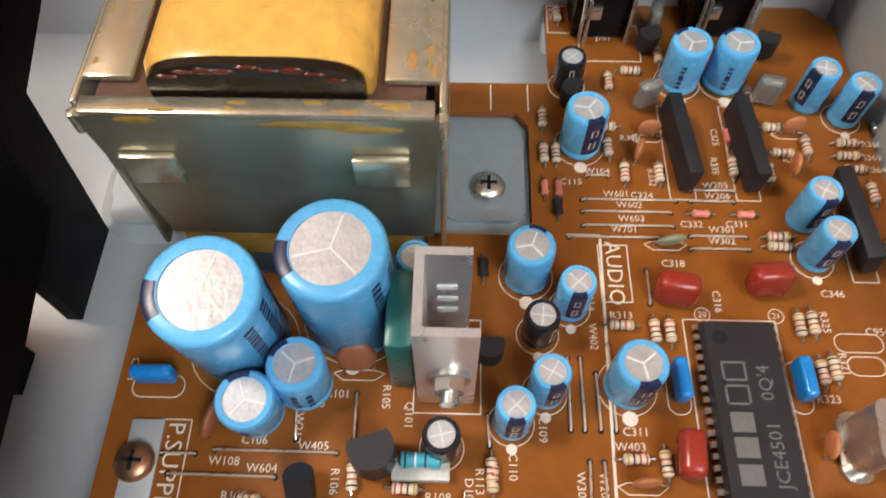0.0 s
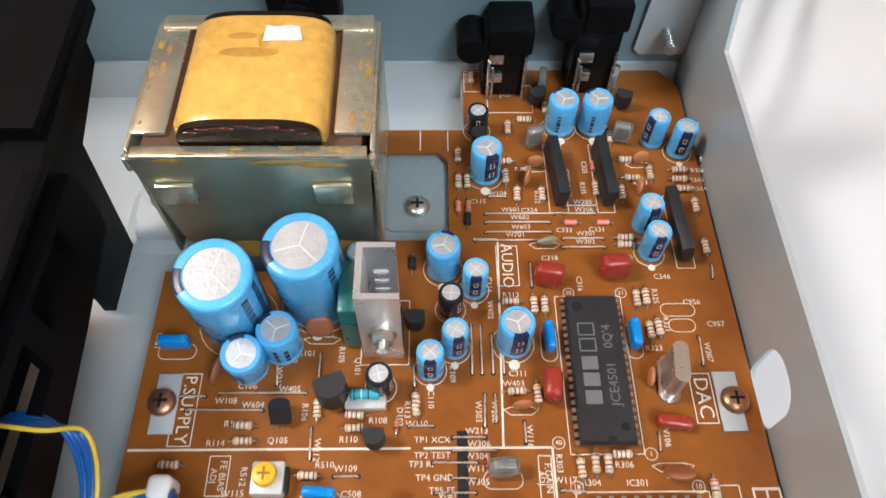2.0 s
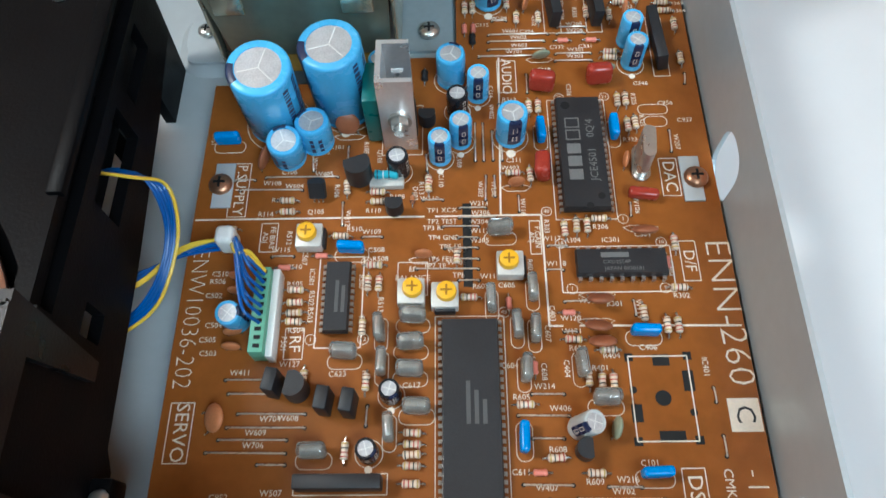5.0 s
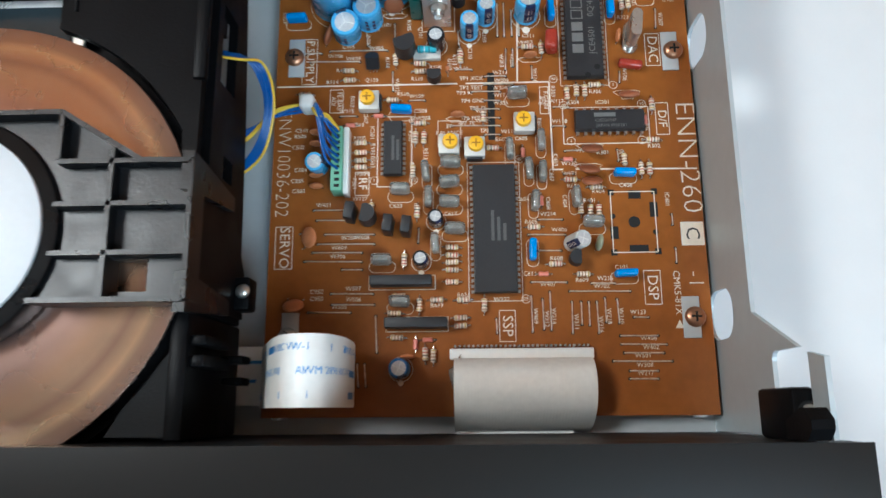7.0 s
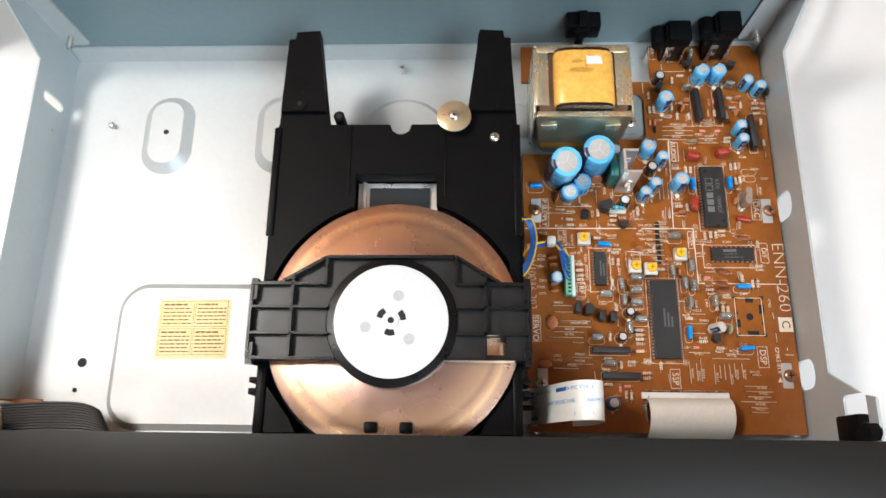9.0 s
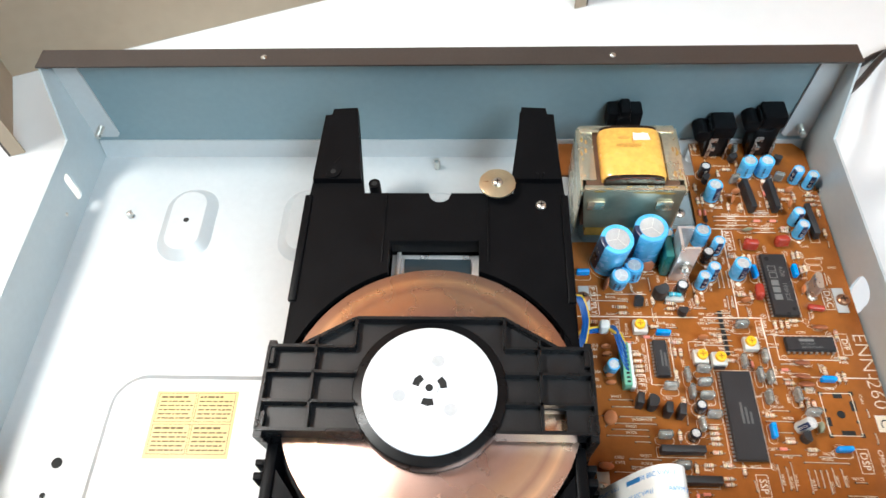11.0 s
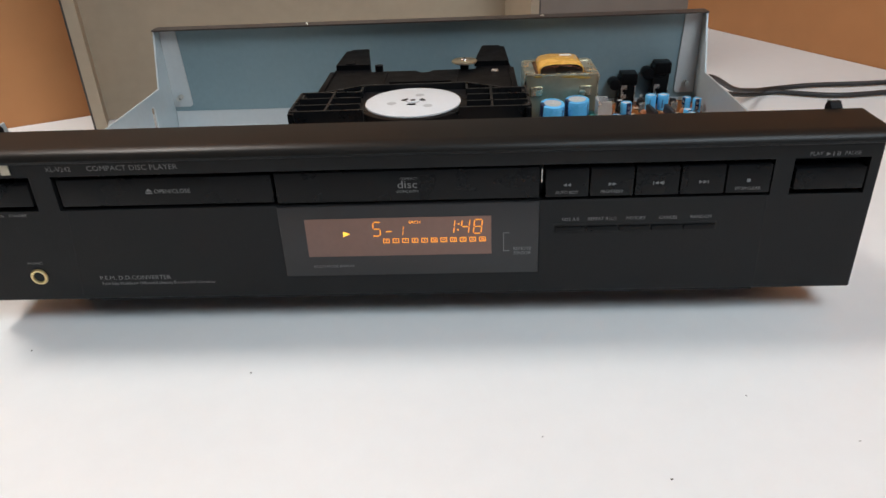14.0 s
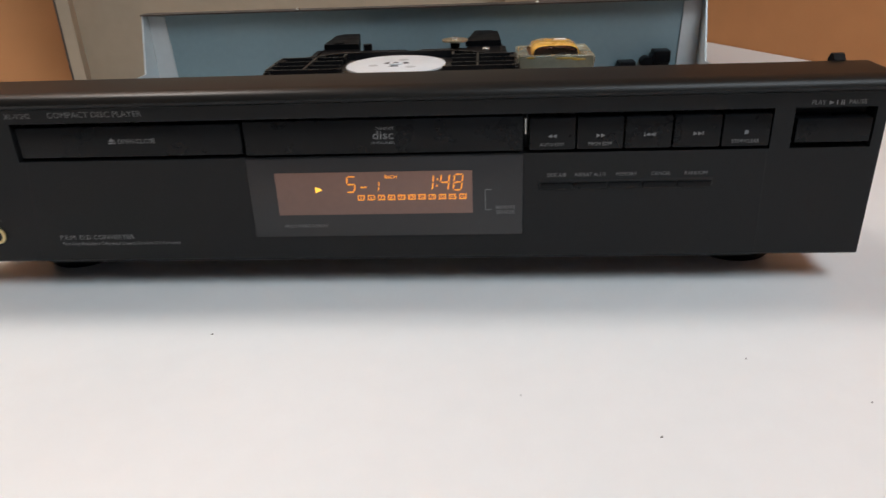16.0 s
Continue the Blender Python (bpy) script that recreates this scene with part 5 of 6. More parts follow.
def leaning(x, y, rz, lx, ly, h):
    """A pose whose upper end, h up, leans by (lx, ly)."""
    a = Vector((lx, ly, h)).normalized()
    q = Vector((0, 0, 1)).rotation_difference(a).to_matrix().to_4x4()
    return Matrix.Translation((x * MM, y * MM, (Z - 0.2) * MM)) @ q @ Matrix.Rotation(radians(rz), 4, "Z")


BIGL = "large light blue electrolytic capacitor with a silver top"
electrolytic(16.6, 28, CAPBLUE, CAPNAVY, BIGL, 3, 0.8).matrix_basis = leaning(87.4, 173.2, -75, 1.4, -3.8, 28)
electrolytic(16.6, 28, CAPBLUE, CAPNAVY, BIGL, 3, 0.8).matrix_basis = leaning(106.6, 178.0, -75, -0.4, -1.7, 28)
MID = "light blue electrolytic capacitor with a silver top"
o = electrolytic(9.4, 11, CAPBLUE, CAPNAVY, "stubby light blue electrolytic capacitor", 2)
many(o, [leaning(91.8, 160.6, 200, 0.6, -1.6, 11), at(99.4, 164.9, 230)])
o = electrolytic(8.3, 12, CAPBLUE, CAPNAVY, MID, 1)
many(o, [at(137, 186.3, 160), at(153.4, 165.8, 10), at(148.7, 216.2, 20), at(170.7, 233.5, 215), at(180.1, 233.5, 215)])
o = electrolytic(6.2, 11, CAPBLUE, CAPNAVY, "slim light blue electrolytic capacitor with a dark stripe", 1)
many(o, [at(139.5, 164.5, 15), at(133.8, 159.2, 0), at(196.3, 227.9, -60), at(203.1, 224.2, -10), at(189.5, 199.2, 10), at(189.9, 190.9, 0), at(144.6, 180.2, 0), at(83.4, 112.0, 100, 0, -9)])
o = electrolytic(6.2, 16, CAPBLUE, CAPNAVY, "tall light blue electrolytic capacitor beside the heat sink", 1)
o.matrix_basis = at(117.6, 181.6, 90)
o = electrolytic(6, 9, CAPBLACK, CAPBLACK, "small black electrolytic capacitor with a silver top", 3)
many(o, [at(138.7, 174.9, 40), at(147.1, 232, 0), at(122.5, 154.9, 60)])
o = electrolytic(5, 7, CAPBLACK, CAPNAVY, "tiny dark electrolytic capacitor with a silver top", 0)
many(o, [at(122, 92.8, 30), at(117.2, 79.4, 60)])
electrolytic(6.3, 8, mat("mid_blue_sleeve", (0.03, 0.16, 0.42), 0.3, 0, 0.1, 200), CAPNAVY, "small mid-blue electrolytic capacitor", 0).matrix_basis = at(110.7, 45.3, 20)
electrolytic(5.6, 9, mat("pale_grey_sleeve", (0.55, 0.55, 0.52), 0.35, 0, 0.1, 200), CAPNAVY, "pale grey electrolytic capacitor leaning over", 2).matrix_basis = at(165.2, 84.6, -60, -16, 10)


def pillow(name, label, category, m, w, d, h, rows, group, lead=True):
    o = base_for(name, label, category, group)
    b = bm_new()
    box(b, -w / 2, w / 2, -d / 2, d / 2, 0.8, 0.8 + h, min(d, h) * 0.34, 3)
    part("body", b, m, o)
    if m is FILMW:
        part("foil", box(bm_new(), -w * 0.36, w * 0.36, -d * 0.26, d * 0.26, 0.8 + h * 0.16, 0.8 + h * 0.84, d * 0.2), FOIL, o, "grey wound foil inside")
    for sx in (-1, 1):
        part("lead", cyl(bm_new(), (sx * w * 0.33, 0, -0.3), 0.25, 1.6, "z", 6), TIN, o)
    return many(o, rows)


pillow("film_capacitor", "grey translucent film capacitor with rounded edges", "capacitor", FILMW, 6.6, 3.2, 5.2, [at(x, y, random.uniform(-4, 4), -8) for x, y in FILM_H], "grey film capacitors")
pillow("film_capacitor", "grey translucent film capacitor standing narrow", "capacitor", FILMW, 6.6, 2.4, 5.6, [at(x, y, 90 + random.uniform(-5, 5), random.uniform(-6, 6)) for x, y in FILM_V], "grey film capacitors")
pillow("film_capacitor", "pale upright film capacitor with a bent side", "capacitor", FILMW, 5.0, 2.4, 7.5, [at(162.6, 226.6, 20, 4), at(187.4, 228, -15, 4), at(166.5, 247.5, 80), at(187.6, 248.5, 70)], "pale film capacitors")
pillow("box_capacitor", "bright blue epoxy box capacitor", "capacitor", FILMB, 7, 2.3, 4.4, [at(x, y, (0 if o == "h" else 90) + random.uniform(-4, 4)) for x, y, o in BLUE], "blue box capacitors")
pillow("mylar_capacitor", "dark red glossy dipped film capacitor", "capacitor", FILMR, 7.4, 4.2, 6.2, [at(162.9, 181.8, -8, -12), at(179.6, 184, 5, -12), at(162.1, 153.8, 85, -10)], "dark red dipped capacitors")
pillow("mylar_capacitor", "slim red-brown dipped capacitor lying low", "capacitor", FILMR, 8, 2.8, 3.2, [at(187.6, 145.7, -8)], "dark red dipped capacitors")
o = base_for("film_capacitor", "dark green upright block film capacitor", "capacitor")
part("body", box(bm_new(), -2.2, 2.0, -6.5, 6.5, 0.6, 19, 0.7), GREEN, o)
for sx in (-1, 1):
    part("lead", cyl(bm_new(), (0, sx * 4, -0.3), 0.3, 1.4, "z", 6), TIN, o)
o.matrix_basis = at(116.0, 171.2, 0)


def ceramic(name, label, m, r, rows, group):
    o = base_for(name, label, "capacitor", group)
    part("body", ball(bm_new(), (0, 0, r + 0.6), r, r * 0.34, r, 20, 12), m, o)
    for sx in (-1, 1):
        part("lead", tube(bm_new(), [(sx * r * 0.5, 0, r * 0.6), (sx * r * 0.75, 0, 0.7), (sx * r * 0.75, 0, -0.3)], 0.25, 6), TIN, o)
    return many(o, rows)


ceramic("ceramic_capacitor", "orange-brown ceramic disc capacitor", DISCO, 2.3, [at(162.6, 218.8, 0), at(160, 213.4, 70), at(191.6, 220.2, 10), at(190, 210.5, 80), at(154.3, 149.7, 5), at(184.1, 156.2, 80), at(129.5, 128.7, 0), at(82.6, 119.3, 0), at(82.9, 108.5, 10), at(83, 104.6, 0), at(82.4, 123.3, 0), at(113, 49, 0)], "orange ceramic capacitors")
ceramic("ceramic_capacitor", "thin brown ceramic disc capacitor", DISCB, 3.4, [at(186.3, 136.8, 3, 35), at(173.1, 118.0, 3, 35), at(172.2, 111, -4, 35), at(172.5, 107, 3, 35), at(108.2, 167.4, 8, -20), at(85.1, 158.2, 75, 10)], "brown ceramic capacitors")
ceramic("ceramic_capacitor", "pale orange ceramic disc leaning on the board", DISCO, 3.4, [at(78.1, 86.6, 105, 50), at(77, 67.8, 0, 40)], "pale orange ceramic capacitors")
ceramic("ceramic_capacitor", "grey-green ceramic disc capacitor", DISCG, 2.7, [at(163.3, 193.9, 10, 20), at(181.9, 188.7, 0, 20), at(173.3, 84.3, 80, 10)], "grey-green ceramic capacitors")


def to92(r, h, label, rows):
    o = base_for("transistor", label, "transistor", "black transistors")
    pts = [(r * math.cos(radians(a)), r * math.sin(radians(a))) for a in range(-30, 211, 15)]
    part("package", prism(bm_new(), pts, 1.6, 1.6 + h), ICBODY, o)
    for k in (-1, 0, 1):
        part("leg", cyl(bm_new(), (k * r * 0.5, 0, -0.3), 0.25, 2.0, "z", 6), TIN, o)
    return many(o, rows)


to92(2.4, 4.6, "small black half-round transistor", [at(100.9, 146.1, 0, -30), at(121.7, 142.5, 180), at(130.2, 170.7, 180), at(166.4, 79.3, 90), at(164.5, 243.3, 200, -10), at(189.7, 241.3, 160), at(147.5, 226.5, 60)])
to92(3.6, 7.5, "larger black half-round power transistor", [at(111.9, 152.8, 200)])


def slab(name, label, category, w, d, h, rows, group, chamfer=0.0):
    o = base_for(name, label, category, group)
    b = bm_new()
    box(b, -w / 2, w / 2, -d / 2, d / 2, 0.9, 0.9 + h, 0.35)
    part("package", b, ICBODY, o)
    n = int(w / 2.6)
    for k in range(n):
        part("pin", cyl(bm_new(), (-w / 2 + (k + 0.5) * w / n, 0, -0.3), 0.25, 1.4, "z", 6), TIN, o)
    return many(o, rows)


slab("module_chip", "flat black upright chip module", "chip", 19.5, 3.0, 6.5, [at(167.5, 214.6, 95, 4), at(180.4, 214.6, 93, 4), at(198.5, 197.6, 93, -12)], "upright chip modules")
slab("module_chip", "long black upright chip module near the board edge", "chip", 19.5, 3.2, 5.5, [at(111, 72.6, 0), at(115.7, 59.3, 0)], "upright chip modules")
slab("power_transistor", "square black power transistor standing upright", "transistor", 5.4, 3.0, 8.5, [at(94.7, 94.8, 80, 0), at(106.9, 90.5, 82, 0), at(112.7, 89.9, 82, 0)], "square power transistors")
to92(3.0, 7.5, "black transistor with a rounded back", [at(99.9, 93.8, 260)])


# ---- integrated circuits ----
def chip(x0, x1, y0, y1, pins, along, label, h=3.0, notch=None):
    o = thing("integrated_circuit", ((x0 + x1) / 2, (y0 + y1) / 2, Z), label, "chip", "dual in-line chips")
    w, d = x1 - x0, y1 - y0
    b = bm_new()
    lo, mid, hi = 0.7, 0.7 + h * 0.5, 0.7 + h
    for (za, ga), (zb, gb) in (((lo, 0.35), (mid, 0)), ((mid, 0), (hi, 0.35))):
        p = [[b.verts.new((sx * (w / 2 - g), sy * (d / 2 - g), z)) for sx, sy in ((-1, -1), (1, -1), (1, 1), (-1, 1))] for z, g in ((za, ga), (zb, gb))]
        for k in range(4):
            b.faces.new((p[0][k], p[0][(k + 1) % 4], p[1][(k + 1) % 4], p[1][k]))
        if za == lo:
            b.faces.new(p[0][::-1])
        else:
            b.faces.new(p[1])
    part("package", b, ICBODY, o, "", False)
    pm = bm_new()
    box(pm, -0.45, 0.45, 0, 0.75, 1.7, 2.05), box(pm, -0.45, 0.45, 0.55, 0.85, 0.6, 2.05), box(pm, -0.3, 0.3, 0.55, 0.85, -0.4, 0.6)
    pin_mesh = mesh_of("pin", pm, TIN, False)
    n = pins // 2
    pitch = ((d if along == "y" else w) - 1.2) / (n - 1) if n > 12 else ((d if along == "y" else w) - 2) / (n - 1)
    for k in range(n):
        for s in (-1, 1):
            q = new("pin", pin_mesh)
            q.parent = o
            t = (k - (n - 1) / 2) * pitch
            q.matrix_basis = pose(s * w / 2 * MM, t * MM, 0, 0, 0, -90 * s) if along == "y" else pose(t * MM, s * d / 2 * MM, 0, 0, 0, 0 if s > 0 else 180)
    return o, hi


o, hi = chip(166.2, 178.7, 140.8, 176.8, 40, "y", "large black forty-pin chip with grey markings", 3.2)
part("pin_dot", cyl(bm_new(), (-3.6, 14.8, hi), 1.3, 0.05, "z", 20), RECESS, o)
part("pin_dot", cyl(bm_new(), (3.8, -14.5, hi), 1.0, 0.05, "z", 20), RECESS, o)
part("notch", cyl(bm_new(), (0.6, -17.4, hi), 1.0, 0.05, "z", 16), RECESS, o)
text("marking", "JCE4501", 2.2, ICPRINT, o, (2.6, -4.6, hi + 0.04), 90, 0, "CENTER")
text("marking", "0Q'4", 2.2, ICPRINT, o, (2.6, 7.0, hi + 0.04), 90, 0, "CENTER")
for u in (-9.4, -5.2, -1.2):
    part("emblem_shape", box(bm_new(), -4.1, -0.4, u, u + 3.2, hi, hi + 0.05), ICPRINT, o, "", False)
for u in (3.2, 7.2):
    b = bm_new()
    for a in ((-4.2, -0.2, u, u + 0.35), (-4.2, -0.2, u + 3.0, u + 3.35), (-4.2, -3.85, u, u + 3.3), (-0.55, -0.2, u, u + 3.3)):
        box(b, a[0], a[1], a[2], a[3], hi, hi + 0.05)
    part("emblem_shape", b, ICPRINT, o, "", False)
o, hi = chip(168, 191, 122, 129.3, 18, "x", "black eighteen-pin chip lying crosswise with grey marking", 3.0)
part("marking_bar", box(bm_new(), -5.2, 1.8, 0.9, 2.3, hi, hi + 0.05), ICPRINT, o, "", False)
text("marking", "CXD2554P", 1.1, ICPRINT, o, (-1.4, -0.4, hi + 0.04), 0)
text("marking", "JAPAN 0930181", 1.1, ICPRINT, o, (0.4, -2.2, hi + 0.04), 0)
o, hi = chip(104.8, 111.2, 107.8, 126.8, 22, "y", "black twenty-two-pin chip with faint marking", 3.0)
for k in range(2):
    part("marking_bar", box(bm_new(), -0.4 + 1.6 * k, 0.5 + 1.6 * k, -4.5, 4.0 - 1.4 * k, hi, hi + 0.05), mat("faint_marking", (0.09, 0.088, 0.085), 0.6), o, "", False)
o, hi = chip(134, 147.8, 68.5, 110.9, 48, "y", "largest black chip with forty-eight pins", 3.2)
for k in range(3):
    part("marking_bar", box(bm_new(), -1.2 + 1.9 * k, -0.2 + 1.9 * k, -4.5, 5.5 - 2.2 * k, hi, hi + 0.05), bpy.data.materials["faint_marking"], o, "", False)

# ---- trimmers ----
tr = base_for("trimmer", "white trimmer potentiometer with a yellow cross-slot knob", "trimmer", "yellow trimmers")
part("base", box(bm_new(), -3.4, 3.4, -3.4, 3.4, 0.6, 4.4, 0.4), TRIMB, tr)
part("knob", cyl(bm_new(), (-0.4, 0.4, 4.4), 2.6, 2.0, "z", 24, 2.4, 0.3), YELLOW, tr, "yellow plastic knob")
b = bm_new()
box(b, -1.8, 1.0, 0.15, 0.65, 6.36, 6.44), box(b, -0.65, -0.15, -1.0, 1.8, 6.36, 6.44)
part("cross_slot", b, mat("slot_amber", (0.35, 0.15, 0.01), 0.5), tr)
part("contact", box(bm_new(), 3.3, 4.1, -2.6, 2.6, 0.5, 3.2, 0.2), ICBODY, tr)
for k in (-1, 1):
    part("pin", cyl(bm_new(), (k * 2.4, -2.6, -0.3), 0.3, 1.2, "z", 6), TIN, tr)
many(tr, [at(99.9, 133.9), at(151.4, 125.2), at(126.5, 118.0, -90), at(134.9, 116.9, -90)])

# ---- crystal, heat sink, connector ----
cr = thing("crystal", (188.6, 156.4, Z), "upright silver metal crystal can with rounded ends", "crystal", rz=84)
prism(b := bm_new(), rounded(-4.8, 4.8, -1.7, 1.7, 1.65, 6), 1.0, 11.4)
part("can", b, mat("satin_can", (0.60, 0.60, 0.57), 0.3, 0.8, 0.08, 150), cr)
part("flange", prism(bm_new(), rounded(-5.8, 5.8, -2.5, 2.5, 2.4, 6), 0.2, 1.0), TIN, cr)
hs = thing("heat_sink", (0, 0, Z), "bent bare aluminium heat sink channel with slots", "heat sink")
hs.matrix_world = Matrix()
b = bm_new()
prism(b, [(118.4, 162.4), (127.6, 162.4), (127.6, 163.7), (119.8, 163.7), (119.8, 174.6), (126.6, 174.6), (126.6, 175.9), (118.4, 175.9)], Z, 62.8)
part("channel", b, ALU, hs, "", False)
for y0, y1, z in ((174.4, 174.55, 48), (174.4, 174.55, 52), (174.4, 174.55, 44)):
    part("slot", box(bm_new(), 121.4, 124.6, y0, y1, z, z + 1.2), WHITEP, hs)
o = thing("power_transistor", (123.6, 165.8, Z), "black power transistor bolted to the heat sink", "transistor")
part("package", box(bm_new(), -4.2, 4.2, -1.2, 1.4, 3, 17, 0.4), ICBODY, o)
part("tab_washer", cyl(bm_new(), (0, -4.3, 14), 3.2, 0.9, "y", 20), SCREW, o)
part("tab_nut", cyl(bm_new(), (0, -6.2, 14), 2.5, 2.0, "y", 6), SCREW, o)
part("tab_screw", cyl(bm_new(), (0, -8.0, 14), 1.4, 2.0, "y", 12), SCREW, o)
for k in (-1, 0, 1):
    part("leg", box(bm_new(), k * 2.5 - 0.4, k * 2.5 + 0.4, -0.2, 0.3, -0.3, 3.2), TIN, o)
cn = thing("wire_connector", (92.6, 112.6, Z), "green and white wire connector with a row of blue wires", "connector")
part("housing", box(bm_new(), -0.6, 1.2, -11.4, 11.4, 0, 5.2, 0.3), WHITEP, cn, "white housing")
part("plug", box(bm_new(), -4.2, -0.6, -11.0, 11.0, 0.2, 7.4, 0.3), CONNG, cn, "green plug")
for k in range(10):
    part("contact_slot", box(bm_new(), -3.0, -1.4, -9.9 + 2.1 * k, -8.9 + 2.1 * k, 7.4, 7.5), RECESS, cn)
harness = thing("wire_harness", (82, 127, Z), "bundle of blue and yellow wires tied with a white tie", "wires")
harness.matrix_world = Matrix()
for k in range(9):
    j = k - 4
    m = WIREY if k in (7, 8) else WIREB
    ox, oz = 0.8 * (j % 3), 0.8 * (j // 3 + 1)
    end = (90.6, 121.4 - 2.1 * k if k < 7 else 122.4 - 0.6 * (k - 7), 41.2)
    tie = (80.6 + ox, 129.2 + 0.6 * (k % 3), 42 + oz)
    out = [(52, 118 - 0.8 * k, 46 + oz), (62, 122 - 0.6 * k, 44 + oz), (70, 127 + 0.3 * (k % 4), 42 + oz), tie, (84.6 + 0.3 * (k % 3), 128.0 - 0.5 * k, 47.2 + 0.9 * (k % 3)), (87.4 + 0.5 * (k % 2), end[1] + 2.6, 46 + 0.7 * (k % 2)), end]
    part("wire", tube(bm_new(), smoothed(out, 6), 0.45, 8), m, harness)
for k in range(5):
    m = WIREY if k == 4 else WIREB
    out = [(52, 139 - 0.5 * k, 62 + 0.9 * k), (62 + 0.7 * k, 139.5 - 1.0 * k, 61 + 0.9 * k), (67 + 0.75 * k, 136 + 0.3 * k, 58), (69.6 + 0.7 * k, 128, 53 + 0.6 * (k % 2)), (67.5 + 0.6 * k, 119 - 0.6 * k, 48), (62 + 0.7 * k, 111.5 - 0.4 * k, 44), (54, 107 - k, 42)]
    part("wire", tube(bm_new(), smoothed(out, 6), 0.45, 8), m, harness)
part("cable_tie", box(bm_new(), 78.6, 83.4, 127.6, 132.6, 39.6, 47.2, 1.4, 3), WHITEP, harness, "white nylon cable tie")

# ---- screws and board clips ----
for x, y, hgt, bright in ((74.4, 151.4, 14, 0), (201.6, 151.2, 14, 0), (201.6, 60.6, 13, 0), (75.6, 58.8, 9, 1)):
    c = thing("board_clip", (x, y, Z), "bare steel strip holding the board with a screw", "clip", "board clips")
    part("strip", box(bm_new(), -2.7, 2.7, -hgt / 2, hgt / 2, 0.1, 0.7, 0.1), STEEL, c)
    screw_head(c, (-0.6 if x < 100 else 1.0, 0 if hgt > 10 else -3.4, 1.2), 3.3, COPPER if not bright else SCREW)

# ---- transformer ----
tf = thing("transformer", (0, 0, 24), "power transformer in a yellow zinc bracket with amber winding", "transformer")
tf.matrix_world = Matrix()
X0, X1, Y0, Y1 = 71.8, 121.6, 189.6, 229.6
b = bm_new()
box(b, X0 + 2, X1 - 2, Y0 + 0.4, Y1 - 0.4, 44, 74.2)
part("core", b, LAM, tf, "brown laminated core", False)
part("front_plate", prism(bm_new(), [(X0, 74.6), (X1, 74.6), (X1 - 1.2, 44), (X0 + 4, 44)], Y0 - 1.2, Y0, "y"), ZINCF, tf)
for x, z, r in ((104, 73.4, 8), (112, 72.6, 5), (80, 74.0, 3)):
    part("varnish_stain", ball(bm_new(), (x, Y0 - 1.2, z), r, 0.12, 0.75), OCHRE, tf)
part("rear_plate", box(bm_new(), X0, X1, Y1, Y1 + 1.2, 44, 75, 0.3), ZINC, tf)
part("front_lip", box(bm_new(), X0 + 0.6, X1 - 0.6, Y0 - 1.2, Y0 + 1.8, 74.6, 75.6, 0.4), ZINC, tf)
part("rear_lip", box(bm_new(), X0 + 0.6, X1 - 0.6, Y1 - 3.6, Y1 + 1.2, 75, 76, 0.4), ZINC, tf)
for s, xa, xb in ((-1, X0 - 0.2, X0 + 7.0), (1, X1 - 7.8, X1 + 0.2)):
    part("side_strap", box(bm_new(), xa, xb, Y0 + 5.2, Y1 - 1, 74.4, 75.6, 0.4), ZINC, tf)
    x = X0 - 0.9 if s < 0 else X1 - 0.1
    part("side_plate", box(bm_new(), x, x + 1.0, Y0 + 1, Y1, 36, 75.2, 0.3), ZINC, tf)
    part("corner_ear", cyl(bm_new(), (x + 0.5, Y0 - 0.2, 70.5), 0.9, 4, "z", 12, None, 0.3), ZINC, tf)
for x in (X0 + 7.5, X1 - 8.5):
    b = bm_new()
    box(b, x - 4.2, x + 4.2, Y0 - 2.6, Y0 - 1.2, 60.5, 67.2, 0.5)
    part("folded_tab", b, ZINC, tf)
part("mounting_foot", prism(bm_new(), rounded(X1, X1 + 16, 199, 221, 3, 5), 31.0, 32.2), PADM, tf)
screw_head(tf, (130.4, 206, 33.4), 3.4, SCREW)
b = bm_new()
prism(b, rounded(55, 71.4, 199, 219, 2.4, 5), 28.0, 29.0)
box(b, X0 - 0.9, X0 + 0.1, 199, 219, 28.0, 37)
part("mounting_foot", b, STEEL, tf, "flat steel foot with a rounded corner")
screw_head(tf, (60, 211, 30.0), 2.8, SCREW)
DRIP = mat("red_brown_varnish", (0.11, 0.022, 0.008), 0.2, 0, 0.3, 200)
CX, CY, HX, HY = 96.9, 208.9, 15.8, 15.4
b = bm_new()
half = [(HX * math.cos(radians(a)) ** 0.6 if a < 90 else 0.0, 75.5 + 6.2 * math.sin(radians(a)) ** 0.62) for a in (0, 6, 14, 24, 36, 50, 66, 80)]
prof = [(-HX, 72)] + [(-x, z) for x, z in half] + [(x, z) for x, z in half[::-1]] + [(HX, 72)]
rows_t = [[b.verts.new((CX + x * (1 - 0.03 * (k in (0, 3))), CY + y, z - 0.5 * (k in (0, 3)))) for x, z in prof] for k, y in enumerate((-HY, -HY + 1.5, HY - 1.5, HY))]
for p, q in zip(rows_t, rows_t[1:]):
    for i in range(len(prof) - 1):
        b.faces.new((p[i], p[i + 1], q[i + 1], q[i]))
b.faces.new(rows_t[0]), b.faces.new(rows_t[-1][::-1])
part("winding_tape", b, PAPER, tf, "amber varnished winding tape")
for s in (-1, 1):
    y = CY + s * HY
    b = bm_new()
    prism(b, [(CX + 0.93 * x, 72.8 + (z - 72) * 0.86) for x, z in prof], min(y, y + s * 1.6), max(y, y + s * 1.6), "y")
    part("bobbin_end", b, TAR, tf, "dark varnished bobbin end")
